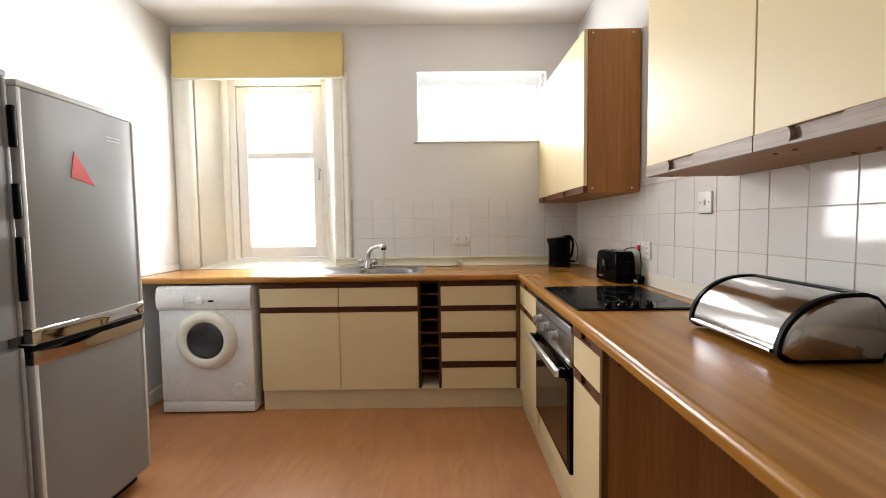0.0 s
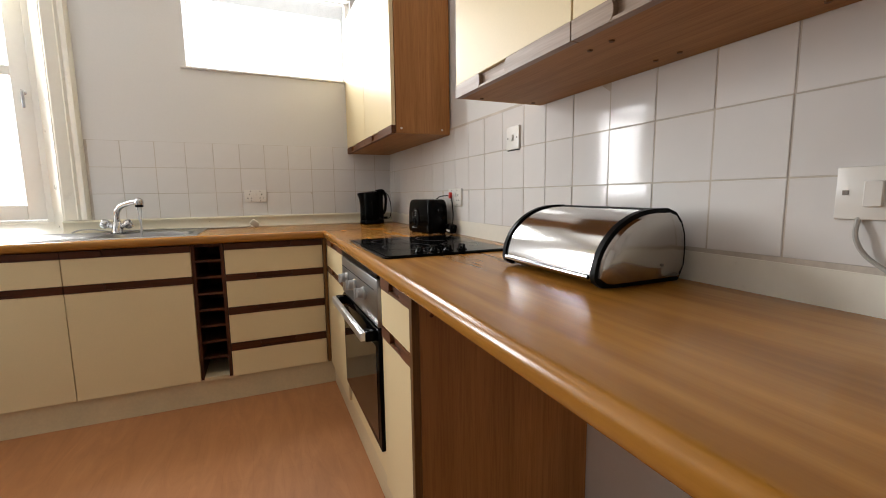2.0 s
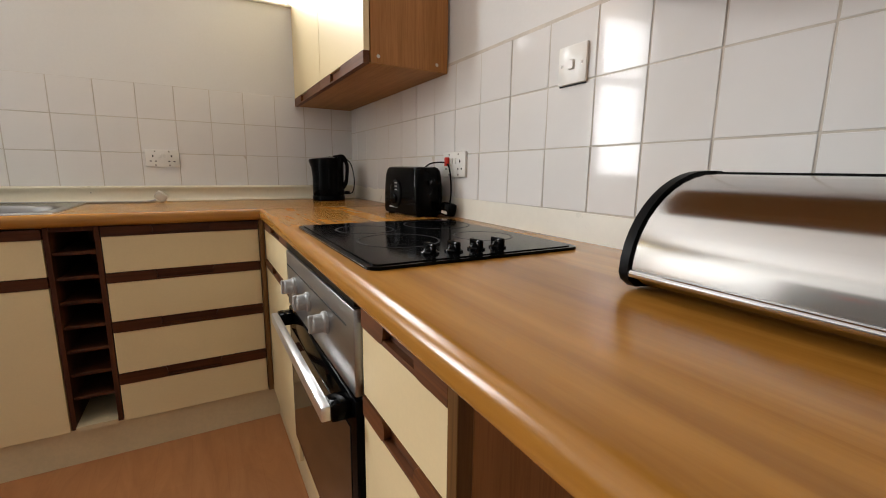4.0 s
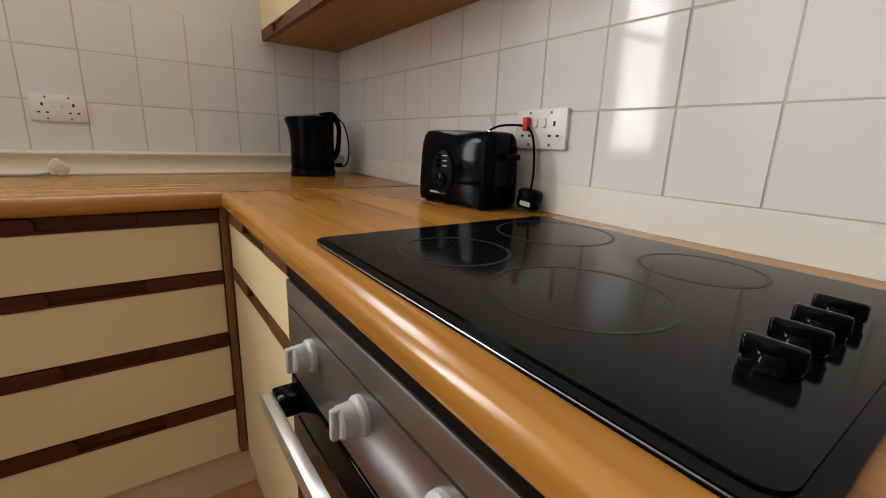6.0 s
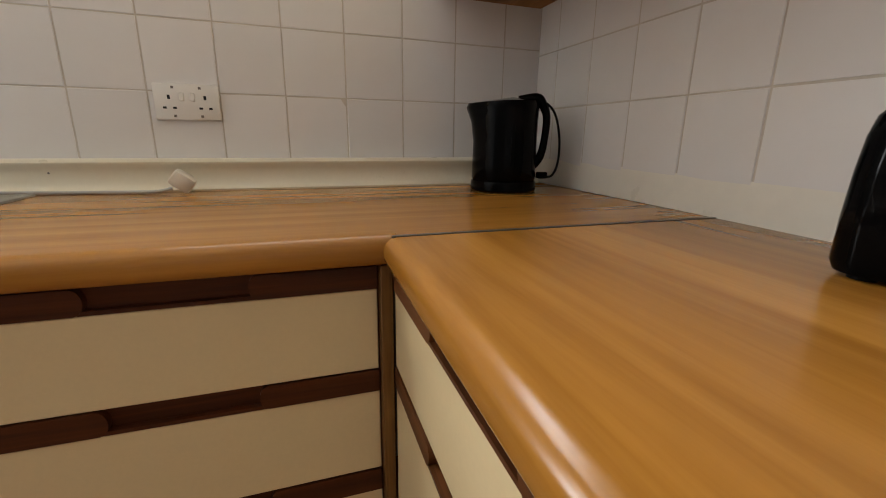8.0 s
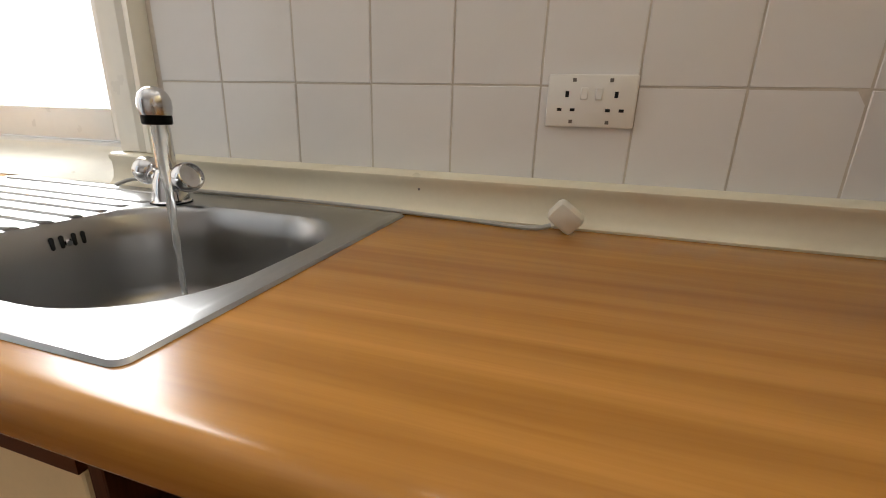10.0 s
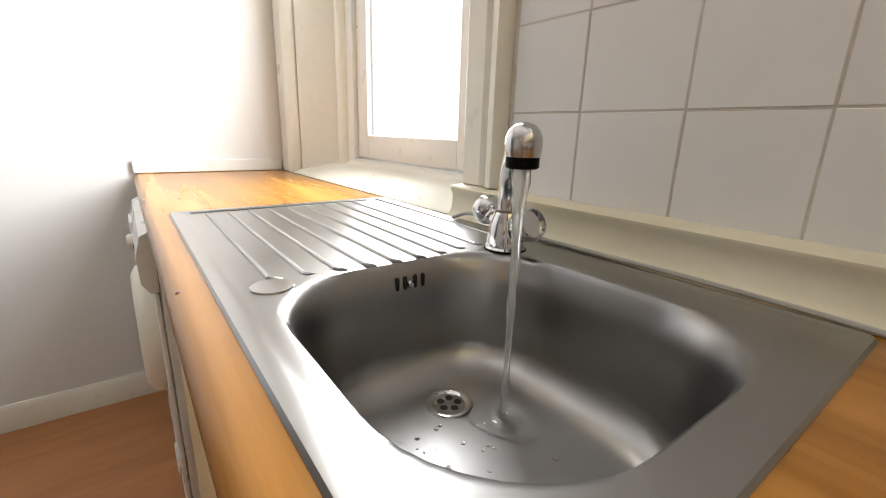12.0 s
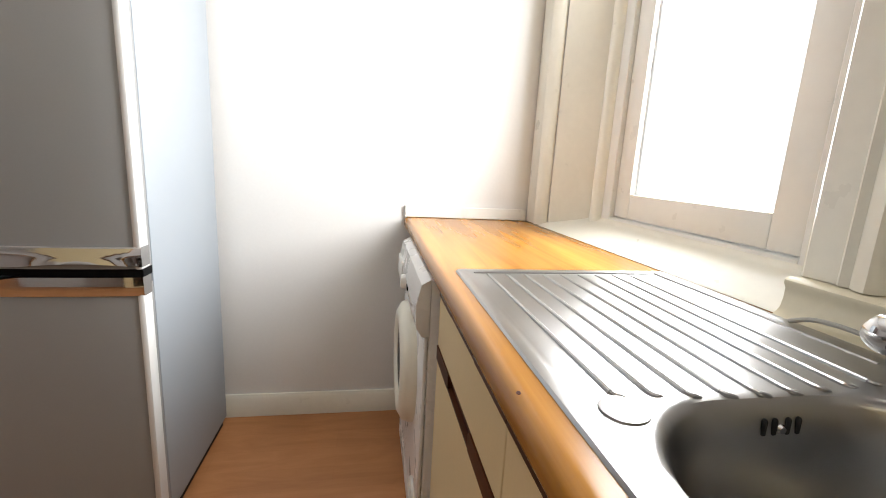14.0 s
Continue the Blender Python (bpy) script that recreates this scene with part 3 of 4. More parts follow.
def wall_cabinet(y0, y1, splits, label, rail_mat=M_RAILY, rail_label="dark wood finger-pull rail", zb=1.385, zt=2.235, xf=-0.305):
    """A wall unit with its doors looking at -x; splits: the joints between doors, from far to near."""
    wc = thing("wall_cabinet", (xf / 2, (y0 + y1) / 2, zb), label, "cabinet", "wall cabinets")
    part("body", boxed(xf + 0.020, -0.008, y0, y1, zb, zt, 0.001), M_SIDE, wc, "brown wood-grain cabinet body")
    part("underside", boxed(xf + 0.018, -0.010, y0 + 0.001, y1 - 0.001, zb - 0.003, zb - 0.0002), M_BASEW, wc, "brown wood-grain underside")
    for a, b in zip(splits[1:], splits):
        d = part("door", boxed(xf - 0.002, xf + 0.0175, a + 0.002, b - 0.002, zb + 0.034, zt, 0.0015), M_CREAM, wc, "cream laminate door")
        w = b - a
        rail(d, "y", a + 0.002, b - 0.002, xf - 0.004, zb - 0.004, zb + 0.0335, rail_mat, (b - 0.5 * w - 0.02, b - 0.5 * w + 0.11) if w > 0.4 else None, label=rail_label)
    joints = [y0 + 0.03, y1 - 0.03] + [b + k for b in splits[1:-1] for k in (-0.03, 0.03)]
    for y in joints if len(splits) > 3 else ():
        for x in (-0.06, -0.25):
            part("fixing_cap", lathe(bmesh.new(), [(0.006, 0), (0.005, 0.003)], pose(x, y, zb - 0.003, 180, 0, 0), 10), M_POST, wc, "brown plastic fixing cap")
    return wc


wc = wall_cabinet(-1.09, -0.004, [-0.004, -0.545, -1.09], "cream two-door wall cabinet with brown wood sides in the corner")
for x in (-0.05, -0.26):
    for z in (1.405, 2.215):
        part("fixing_cap", lathe(bmesh.new(), [(0.006, 0), (0.005, 0.002)], pose(x, -1.0905, z, 90, 0, 0), 10), M_CREAMPLA, wc, "pale plastic fixing cap")
wall_cabinet(-3.20, -1.838, [-1.838, -2.37, -2.69, -3.20], "long cream wall cabinet with three doors above the bread bin", M_WORNRAIL, "worn pale wooden finger-pull rail", xf=-0.322)

# ---------------------------------------------------------------- appliances
# washing machine
wm = thing("washing_machine", (-2.62, -0.36, 0), "white front-loading washing machine under the worktop", "washing machine")
X0, X1, YF = -2.925, -2.315, -0.645
part("body", boxed(X0, X1, YF + 0.012, -0.09, 0.012, 0.845, 0.006, 2), M_WHITE, wm)
part("front_panel", boxed(X0 + 0.002, X1 - 0.002, YF, YF + 0.011, 0.085, 0.69, 0.004, 2), M_WHITE, wm)
part("kick_panel", boxed(X0 + 0.002, X1 - 0.002, YF - 0.002, YF + 0.011, 0.012, 0.081, 0.004, 2), M_WHITE, wm)
o = [(YF + 0.012, 0.694), (YF - 0.006, 0.694), (YF - 0.022, 0.72), (YF - 0.024, 0.78), (YF - 0.012, 0.832), (YF + 0.012, 0.846)]
cp = part("control_panel", extrude(bmesh.new(), o, "x", X0, X1), M_WHITE, wm, "white rounded control panel")
part("detergent_drawer", boxed(X0 + 0.02, X0 + 0.185, YF - 0.030, YF - 0.006, 0.712, 0.79, 0.006, 2), M_WHITEPLA, cp)
part("dial", lathe(bmesh.new(), [(0.024, 0), (0.023, 0.012), (0.019, 0.018)], pose(X0 + 0.29, YF - 0.022, 0.752, 90, 0, 0), 24), M_WHITEPLA, cp)
part("display", boxed(X0 + 0.34, X0 + 0.375, YF - 0.0265, YF - 0.015, 0.745, 0.757), M_BLACK, cp, "small dark display")
part("print", boxed(X0 + 0.21, X0 + 0.255, YF - 0.0255, YF - 0.018, 0.742, 0.746), M_MARK, cp)
for i in range(4):
    part("button", lathe(bmesh.new(), [(0.006, 0), (0.005, 0.004)], pose(X0 + 0.42 + i * 0.03, YF - 0.023, 0.75, 90, 0, 0), 12), M_WHITEPLA, cp)
DC = (X0 + 0.315, YF, 0.495)
dm = pose(*DC, 90, 0, 0)
ring = part("door", lathe(bmesh.new(), [(0.118, 0.02), (0.122, 0.036), (0.135, 0.046), (0.160, 0.046), (0.186, 0.032), (0.195, 0.012), (0.196, 0.0)], dm, 48, False, False), M_DOORRING, wm, "round cream-white door ring")
part("door_glass", lathe(bmesh.new(), [(0.122, 0.030), (0.105, 0.036), (0.07, 0.022), (0.03, 0.012), (0.004, 0.010)], dm, 40, False, True), M_LENS, ring, "dark bowl-shaped door glass")
part("drum", lathe(bmesh.new(), [(0.122, 0.018), (0.121, 0.004), (0.004, 0.003)], dm, 40, False, True), M_DRUM, ring)
part("filter_cap", lathe(bmesh.new(), [(0.046, 0), (0.045, 0.006), (0.038, 0.009), (0.036, 0.006)], pose(X1 - 0.10, YF, 0.155, 90, 0, 0), 28), M_WHITEPLA, wm)
for x in (X0 + 0.05, X1 - 0.05):
    for y in (YF + 0.06, -0.15):
        part("foot", lathe(bmesh.new(), [(0.02, 0.0), (0.02, 0.013)], pose(x, y, 0), 12), M_BLACKM, wm)


def fridge(y0, y1, name, label, door_mat, side_mat, edge_mat, top=1.725, split=0.795, xf=-2.505):
    f = thing(name, ((XL + xf) / 2, (y0 + y1) / 2, 0), label, "fridge freezer", "tall appliances")
    part("body", boxed(XL + 0.04, xf - 0.062, y0, y1, 0.03, top - 0.012, 0.004, 2), side_mat, f)
    part("top_cap", boxed(XL + 0.04, xf - 0.004, y0, y1, top - 0.011, top + 0.012, 0.006, 2), edge_mat, f)
    for za, zb in ((0.075, split - 0.022), (split + 0.022, top - 0.014)):
        w = y1 - y0
        o = [(xf - 0.058, y0 + 0.001), (xf - 0.012, y0 + 0.001)] + [(xf - 0.012 + 0.012 * math.sin(math.pi * i / 12) ** 0.5, y0 + 0.001 + (w - 0.002) * i / 12) for i in range(1, 12)] + [(xf - 0.012, y1 - 0.001), (xf - 0.058, y1 - 0.001)]
        d = part("door", extrude(bmesh.new(), o, "z", za, zb), door_mat, f)
        for y in (y0 + 0.0005, y1 - 0.0165):
            part("door_edge", boxed(xf - 0.050, xf - 0.006, y - 0.001, y + 0.016, za - 0.001, zb + 0.001, 0.004, 2), edge_mat, d, "pale grey plastic door edge")
    part("plinth", boxed(XL + 0.06, xf - 0.075, y0 + 0.01, y1 - 0.01, 0.0, 0.068), M_BLACKM, f)
    return f


fr = fridge(-1.900, -1.350, "fridge_freezer", "tall silver two-door fridge freezer against the white wall", M_SILVER, M_SILVERSIDE, M_EDGE)
for zo, zi, k in ((0.745, 0.800, 1), (0.876, 0.819, -1)):
    bm = bmesh.new()
    rows = []
    for i in range(25):
        u = i / 24
        y = -1.9005 + 0.551 * u
        bulge = 0.012 * math.sin(math.pi * u) ** 0.5
        wave = math.sin(2 * math.pi * u)
        xo = -2.514 + bulge
        zw = zi + (0.011 * max(0, wave * k) + 0.004) * (-k)
        out = 0.010 * max(0, wave * k)
        rows.append([bm.verts.new(v) for v in ((-2.553, y, zo), (xo, y, zo), (xo + 0.003, y, zo + 0.004 * k), (xo + 0.003 + out * 0.2, y, (zo + zi) / 2), (xo + 0.003 + out, y, zw), (-2.553, y, zw))])
    for a, b in zip(rows, rows[1:]):
        for q in range(6):
            bm.faces.new((a[q], a[(q + 1) % 6], b[(q + 1) % 6], b[q]))
    bm.faces.new(rows[0]), bm.faces.new(rows[-1][::-1])
    part("door_handle", bm, M_CHROME, fr, "polished chrome grip strip")
part("gasket", boxed(-2.566, -2.520, -1.897, -1.352, 0.795, 0.824), M_BLACKM, fr, "black door gap")
part("sticker", extrude(bmesh.new(), [(-1.712, 1.425), (-1.602, 1.402), (-1.692, 1.527)], "x", -2.5055, -2.5035), M_RED, fr, "red triangular magnet")
for z in (1.60, 1.615):
    part("print", boxed(-2.5065, -2.5045, -1.53, -1.45, z, z + 0.004), M_EDGE, fr)
fz = fridge(-2.49, -1.930, "tall_freezer", "tall dark grey freezer beside the silver fridge", M_FREEZER, M_FREEZER, M_FREEZER, 1.74, 0.84)
for za, zb in ((1.50, 1.64), (1.26, 1.38), (0.98, 1.20)):
    part("black_grip", boxed(-2.535, -2.493, -1.937, -1.921, za, zb, 0.004, 2), M_BLACKM, fz, "black recessed grip")

for ob in (fr, fz):        # both stand slightly off the wall
    ob.location += Vector((0.012, -0.020, 0))

# oven
ov = thing("built_in_oven", (-0.3, -1.465, 0.2), "built-in electric oven with steel control panel and dark glass door", "oven")
OY0, OY1, OX = -1.782, -1.170, -0.580
part("body", boxed(-0.545, -0.05, OY0 + 0.02, OY1 - 0.02, 0.26, 0.84), M_BLACKM, ov)
part("control_panel", boxed(OX, OX + 0.03, OY0, OY1, 0.668, 0.826, 0.004, 2), M_BRUSH, ov, "brushed steel control panel")
part("trim_strip", boxed(OX + 0.002, OX + 0.03, OY0, OY1, 0.828, 0.850, 0.002), M_BLACKM, ov)
part("groove", boxed(OX - 0.0006, OX + 0.01, OY0 + 0.04, OY1 - 0.01, 0.784, 0.7875), M_DARK, ov)
for y in (-1.286, -1.445, -1.603):
    m = pose(OX, y, 0.747, 0, -90, 0)
    k = part("knob", lathe(bmesh.new(), [(0.023, 0.0), (0.023, 0.006), (0.019, 0.010), (0.018, 0.026), (0.015, 0.029)], m, 24), M_GREY, ov, "grey plastic control knob")
    part("pointer", boxed(OX - 0.036, OX - 0.024, y - 0.005, y + 0.005, 0.729, 0.765, 0.002), M_GREY, k)
dr = part("door", boxed(OX, OX + 0.03, OY0, OY1, 0.243, 0.662, 0.004, 2), M_BLACK, ov, "black oven door")
part("door_glass", boxed(OX - 0.002, OX + 0.004, OY0 + 0.03, OY1 - 0.03, 0.272, 0.60, 0.001), M_OVENGLASS, dr, "dark reflective oven glass")
bar = part("door_handle", boxed(OX - 0.052, OX - 0.034, OY0 + 0.028, OY1 - 0.018, 0.622, 0.650, 0.003, 2), M_BAR, dr, "square steel bar handle")
for y in (OY0 + 0.045, OY1 - 0.035):
    part("handle_bracket", boxed(OX - 0.036, OX + 0.002, y - 0.022, y + 0.022, 0.618, 0.654, 0.006, 2), M_BLACK, bar)
part("lower_panel", boxed(-0.560, -0.544, OY0, OY1, 0.140, 0.240, 0.0015), M_CREAM, ov, "cream infill panel")
for y0, y1 in ((OY1 + 0.001, OY1 + 0.006), (OY0 - 0.011, OY0 - 0.001)):
    part("side_strip", boxed(-0.560, -0.540, y0, y1, 0.156, 0.855), M_BLACKM, ov)

# hob
hb = thing("ceramic_hob", (-0.31, -1.52, WT), "black ceramic hob with four knobs set in the worktop", "hob")
bm = extrude(bmesh.new(), rounded(-0.558, -0.088, -1.802, -1.238, 0.022, 5), "z", WT + 0.0004, WT + 0.0060)
part("rim", bm, M_BLACK, hb, "black metal rim")
bm = extrude(bmesh.new(), rounded(-0.546, -0.100, -1.790, -1.250, 0.016, 5), "z", WT + 0.004, WT + 0.0078)
glass = part("glass_top", bm, M_HOB, hb, "glossy black glass")
part("front_trim", tube(bmesh.new(), [(-0.5572, -1.778, WT + 0.0035), (-0.5572, -1.262, WT + 0.0035)], 0.0012, 8, 1), M_DRUM, hb, "thin steel edge strip")
for x, y, r in ((-0.42, -1.39, 0.075), (-0.20, -1.37, 0.095), (-0.41, -1.58, 0.092), (-0.20, -1.60, 0.072)):
    bm = lathe(bmesh.new(), [(r, 0), (r, 0.0003), (r - 0.005, 0.0003), (r - 0.005, 0)], pose(x, y, WT + 0.0078), 48, False, False)
    part("heating_zone", bm, M_RING, glass, "thin printed ring")
for x in (-0.418, -0.366, -0.314, -0.262):
    k = part("knob", lathe(bmesh.new(), [(0.018, 0.0), (0.018, 0.003), (0.013, 0.006), (0.012, 0.011), (0.010, 0.013)], pose(x, -1.742, WT + 0.0078), 24), M_BLACK, hb, "glossy black knob")
    part("grip", boxed(x - 0.005, x + 0.005, -1.761, -1.723, WT + 0.0115, WT + 0.0285, 0.003, 2), M_BLACK, k)

# ---------------------------------------------------------------- sink
sk = thing("steel_sink", (-1.71, -0.3, WT), "stainless steel sink with ribbed drainer and one bowl", "sink")
SX0, SX1, SY0, SY1 = -2.203, -1.203, -0.600, -0.090
BX0, BX1, BY0, BY1 = -1.660, -1.247, -0.556, -0.172
ZS = WT + 0.004
N = 10
bm = bmesh.new()
steps = [(0.0, ZS - 0.0035), (0.003, ZS), (0.014, ZS + 0.0004), (0.019, ZS - 0.0006), (0.027, ZS - 0.0018)]


def loop(pts, z):
    return [bm.verts.new((x, y, z)) for x, y in pts]


def band(a, b):
    for i in range(len(a)):
        bm.faces.new((a[i], a[(i + 1) % len(a)], b[(i + 1) % len(b)], b[i]))


# rim and bowl; the deck between them is bridged
rings = [loop(rounded(SX0 + d, SX1 - d, SY0 + d, SY1 - d, max(0.012 - d * 0.4, 0.004), N), z) for d, z in steps]
for a, b in zip(rings, rings[1:]):
    band(a, b)
bowl = []
ZF = ZS - 0.184       # floor of the bowl
curve = [(0.020 + 0.060 * (1 - math.cos(radians(a))), ZF + 0.060 - 0.058 * math.sin(radians(a)), 0.128 - 0.0008 * a) for a in range(0, 91, 10)]
for d, z, r in [(-0.008, ZS - 0.0018, 0.138), (0.0, ZS - 0.004, 0.134), (0.006, ZS - 0.013, 0.132), (0.012, ZS - 0.05, 0.130), *curve, (0.13, ZF, 0.03)]:
    bowl.append(loop(rounded(BX0 + d, BX1 - d, BY0 + d, BY1 - d, r, N), z))
for a, b in zip(bowl, bowl[1:]):
    band(a, b)
bm.faces.new(bowl[-1])
e = [bm.edges.get((l[i], l[(i + 1) % len(l)])) for l in (rings[-1], bowl[0]) for i in range(len(l))]
bmesh.ops.bridge_loops(bm, edges=e)
part("basin", bm, M_STEEL, sk, "satin stainless steel deck and bowl")
# drainer ribs
for i in range(9):
    y = -0.535 + i * 0.0415
    xa = -1.676 + 0.010 * math.sin(i / 8 * math.pi)
    bm = tube(bmesh.new(), [(-2.150, y, ZS - 0.0048), (-2.125, y, ZS - 0.0018), (-1.72, y, ZS - 0.0018), (xa - 0.004, y + 0.001, ZS - 0.0020), (xa + 0.003, y + 0.006, ZS - 0.0022), (xa + 0.004, y + 0.014, ZS - 0.0046)], [0.002, 0.0036, 0.0038, 0.0038, 0.0036, 0.0028], 8, 3)
    part("drainer_rib", bm, M_STEEL, sk)
part("drainer_edge", tube(bmesh.new(), [(-2.172, -0.560, ZS - 0.0035), (-2.174, -0.52, ZS - 0.001), (-2.174, -0.16, ZS - 0.001), (-2.150, -0.128, ZS - 0.001), (-1.72, -0.128, ZS - 0.003)], 0.0035, 8, 4), M_STEEL, sk)
part("tap_hole_cover", lathe(bmesh.new(), [(0.025, 0), (0.024, 0.0022), (0.016, 0.0032)], pose(-1.646, -0.540, ZS - 0.002), 28), M_STEEL, sk, "round blanking disc")
wst = part("waste", lathe(bmesh.new(), [(0.033, 0), (0.032, 0.0035), (0.028, 0.0045), (0.0245, 0.0035), (0.0215, 0.0012)], pose(-1.556, -0.342, ZF), 32, False, False), M_CHROME, sk, "round plug waste")
part("strainer", lathe(bmesh.new(), [(0.022, 0.0006), (0.022, 0.0014)], pose(-1.556, -0.342, ZF), 28), M_STRIP, wst, "dark strainer plate")
for i in range(5):
    a = i * math.pi * 0.4
    part("waste_hole", lathe(bmesh.new(), [(0.0055, 0), (0.0052, 0.0006)], pose(-1.556 + 0.0125 * math.cos(a), -0.342 + 0.0125 * math.sin(a), ZF + 0.0014), 12), M_DARK, wst)
for i in range(4):
    y = -0.372 + i * 0.013 + (0.004 if i > 1 else 0)
    part("overflow_slot", boxed(BX0 + 0.0065, BX0 + 0.0128, y, y + 0.0058, WT - 0.039, WT - 0.019, 0.002), M_DARK, sk)
part("overflow_screw", lathe(bmesh.new(), [(0.006, 0), (0.004, 0.003)], pose(BX0 + 0.0105, -0.3475, WT - 0.032, 0, 90, 0), 12), M_CHROME, sk)

# mixer tap
tp = thing("mixer_tap", (-1.634, -0.177, ZS), "chrome mixer tap with two round handles, running", "tap")
TX, TY = -1.634, -0.177
bm = lathe(bmesh.new(), [(0.033, 0), (0.033, 0.004), (0.030, 0.007), (0.0285, 0.022), (0.025, 0.042), (0.0190, 0.058), (0.0170, 0.062)], pose(TX, TY, ZS - 0.003), 28)
part("base", bm, M_CHROME, tp)
part("base_seal", lathe(bmesh.new(), [(0.0345, 0), (0.0345, 0.0025)], pose(TX, TY, ZS - 0.0025), 28), M_BLACKM, tp, "black rubber seal")
part("collar", lathe(bmesh.new(), [(0.0172, 0), (0.0178, 0.002), (0.0172, 0.004)], pose(TX, TY, ZS + 0.0585), 24), M_STRIP, tp)
d = Vector((0.756, -0.655, 0)).normalized()


def tat(r, z):
    return (TX + d.x * r, TY + d.y * r, z)


bm = tube(bmesh.new(), [tat(0, WT + 0.06), tat(0.001, WT + 0.098), tat(0.012, WT + 0.126), tat(0.045, WT + 0.150), tat(0.11, WT + 0.168), tat(0.163, WT + 0.174)], [0.0165, 0.0160, 0.0155, 0.0145, 0.0138, 0.0145], 18, 5)
part("spout", bm, M_CHROME, tp)
hd = part("spray_head", lathe(bmesh.new(), [(0.003, 0.028), (0.011, 0.0255), (0.0175, 0.019), (0.0208, 0.010), (0.0212, 0.000), (0.0195, -0.010)], pose(*tat(0.179, WT + 0.168)), 28), M_SATIN, tp, "satin chrome spray head")
part("nozzle", lathe(bmesh.new(), [(0.0192, -0.0102), (0.0192, -0.021), (0.0175, -0.023)], pose(*tat(0.179, WT + 0.168)), 28), M_BLACKM, hd, "black rubber nozzle")
for s in (-1, 1):
    m = pose(TX, TY, WT + 0.03) @ Matrix.Rotation(radians(-8 if s > 0 else 168), 4, "Z") @ Matrix.Rotation(radians(68), 4, "Y")
    if s > 0:
        m = m @ Matrix.Translation((0, 0, -0.008))
    part("arm", lathe(bmesh.new(), [(0.013, 0.014), (0.0125, 0.038), (0.016, 0.042), (0.016, 0.048)], m, 20), M_CHROME, tp)
    bm = lathe(bmesh.new(), [(0.015, 0.046), (0.020, 0.049), (0.0245, 0.056), (0.0262, 0.065), (0.0255, 0.074), (0.0235, 0.079), (0.0212, 0.080), (0.0202, 0.077), (0.0198, 0.0735), (0.004, 0.0730)], m, 32)
    part("handle", bm, M_CHROME, tp, "round chrome handle with a recessed cap")
# running water
wx, wy, _ = tat(0.179, 0)
bm = bmesh.new()
n = 12
zs = [WT + 0.146 - (WT + 0.146 - ZF - 0.002) * i / 22 for i in range(23)]
rows = []
for i, z in enumerate(zs):
    r = 0.0092 - 0.0044 * min(1, i / 10) + 0.0007 * math.sin(i * 1.7)
    ox, oy = 0.0006 * math.sin(i * 1.1), 0.0006 * math.cos(i * 0.8)
    rows.append([bm.verts.new((wx + ox + r * (1 + 0.25 * math.sin(2 * a + i * 0.6)) * math.cos(a), wy + oy + r * math.sin(a), z)) for a in (2 * math.pi * k / n for k in range(n))])
for a, b in zip(rows, rows[1:]):
    for k in range(n):
        bm.faces.new((a[k], a[(k + 1) % n], b[(k + 1) % n], b[k]))
bm.faces.new(rows[0][::-1]), bm.faces.new(rows[-1])
single("water_stream", bm, M_STREAM, "thin stream of clear water falling into the sink bowl", "water", (wx, wy, ZF + 0.002))

bm = bmesh.new()
rings_w = []
for i in range(20):
    r = 0.004 + i * 0.0026
    z = ZF + 0.0022 - 0.00007 * i + 0.0014 * math.sin(i * 1.25) * math.exp(-i / 9)
    rings_w.append([bm.verts.new((wx + 0.004 + r * (1 + 0.06 * math.sin(3 * a + i * 0.1)) * math.cos(a), wy + r * (1 + 0.06 * math.sin(3 * a + i * 0.1)) * math.sin(a) * 0.92, z)) for a in (2 * math.pi * k / 48 for k in range(48))])
for a, b in zip(rings_w, rings_w[1:]):
    for k in range(48):
        bm.faces.new((a[k], a[(k + 1) % 48], b[(k + 1) % 48], b[k]))
bm.faces.new(rings_w[0][::-1])
single("water_ripples", bm, M_WATER, "shallow rippled water round the falling stream", "water", (wx, wy, ZF))

# splashes round the waste
rs = random.Random(11)
bm = bmesh.new()
for _ in range(90):
    x, y = rs.uniform(BX0 + 0.085, BX1 - 0.085), rs.uniform(BY0 + 0.085, BY1 - 0.085)
    if math.hypot(x + 1.556, y + 0.342) > 0.040 and math.hypot(x - wx, y - wy) > 0.065:
        r = rs.uniform(0.0012, 0.0034)
        lathe(bm, [(r, 0), (r * 0.85, r * 0.25), (r * 0.45, r * 0.42)], pose(x, y, ZF + 0.0001), 8)
single("water_drops", bm, M_WATER, "scattered clear water drops on the steel bowl floor", "water", (wx, wy, ZF), kind="stuff")

# ---------------------------------------------------------------- things on the worktop
# bread bin
bb = thing("bread_bin", (-0.14, -2.27, WT), "polished steel roll-top bread bin with black edging", "bread bin")


def bin_outline(g=0.0):
    """Side outline (x, z) of the bin, shrunk by g."""
    pts = [(-0.024 - g, 0.012 + g), (-0.012 - g, 0.04), (-0.010 - g, 0.085), (-0.014 - g, 0.12), (-0.026 - g * 0.9, 0.152 - g * 0.4), (-0.046 - g * 0.5, 0.175 - g * 0.8), (-0.072, 0.185 - g), (-0.105, 0.185 - g)]
    pts += [(-0.105 + (0.168 - g) * math.cos(radians(a)), 0.030 + (0.155 - g) * math.sin(radians(a))) for a in range(100, 181, 8)]
    pts += [(-0.268 + g, 0.018 + g), (-0.252 + g, 0.006 + g), (-0.225, 0.003 + g), (-0.03, 0.003 + g)]
    return [(x, WT + z * 0.9) for x, z in pts]


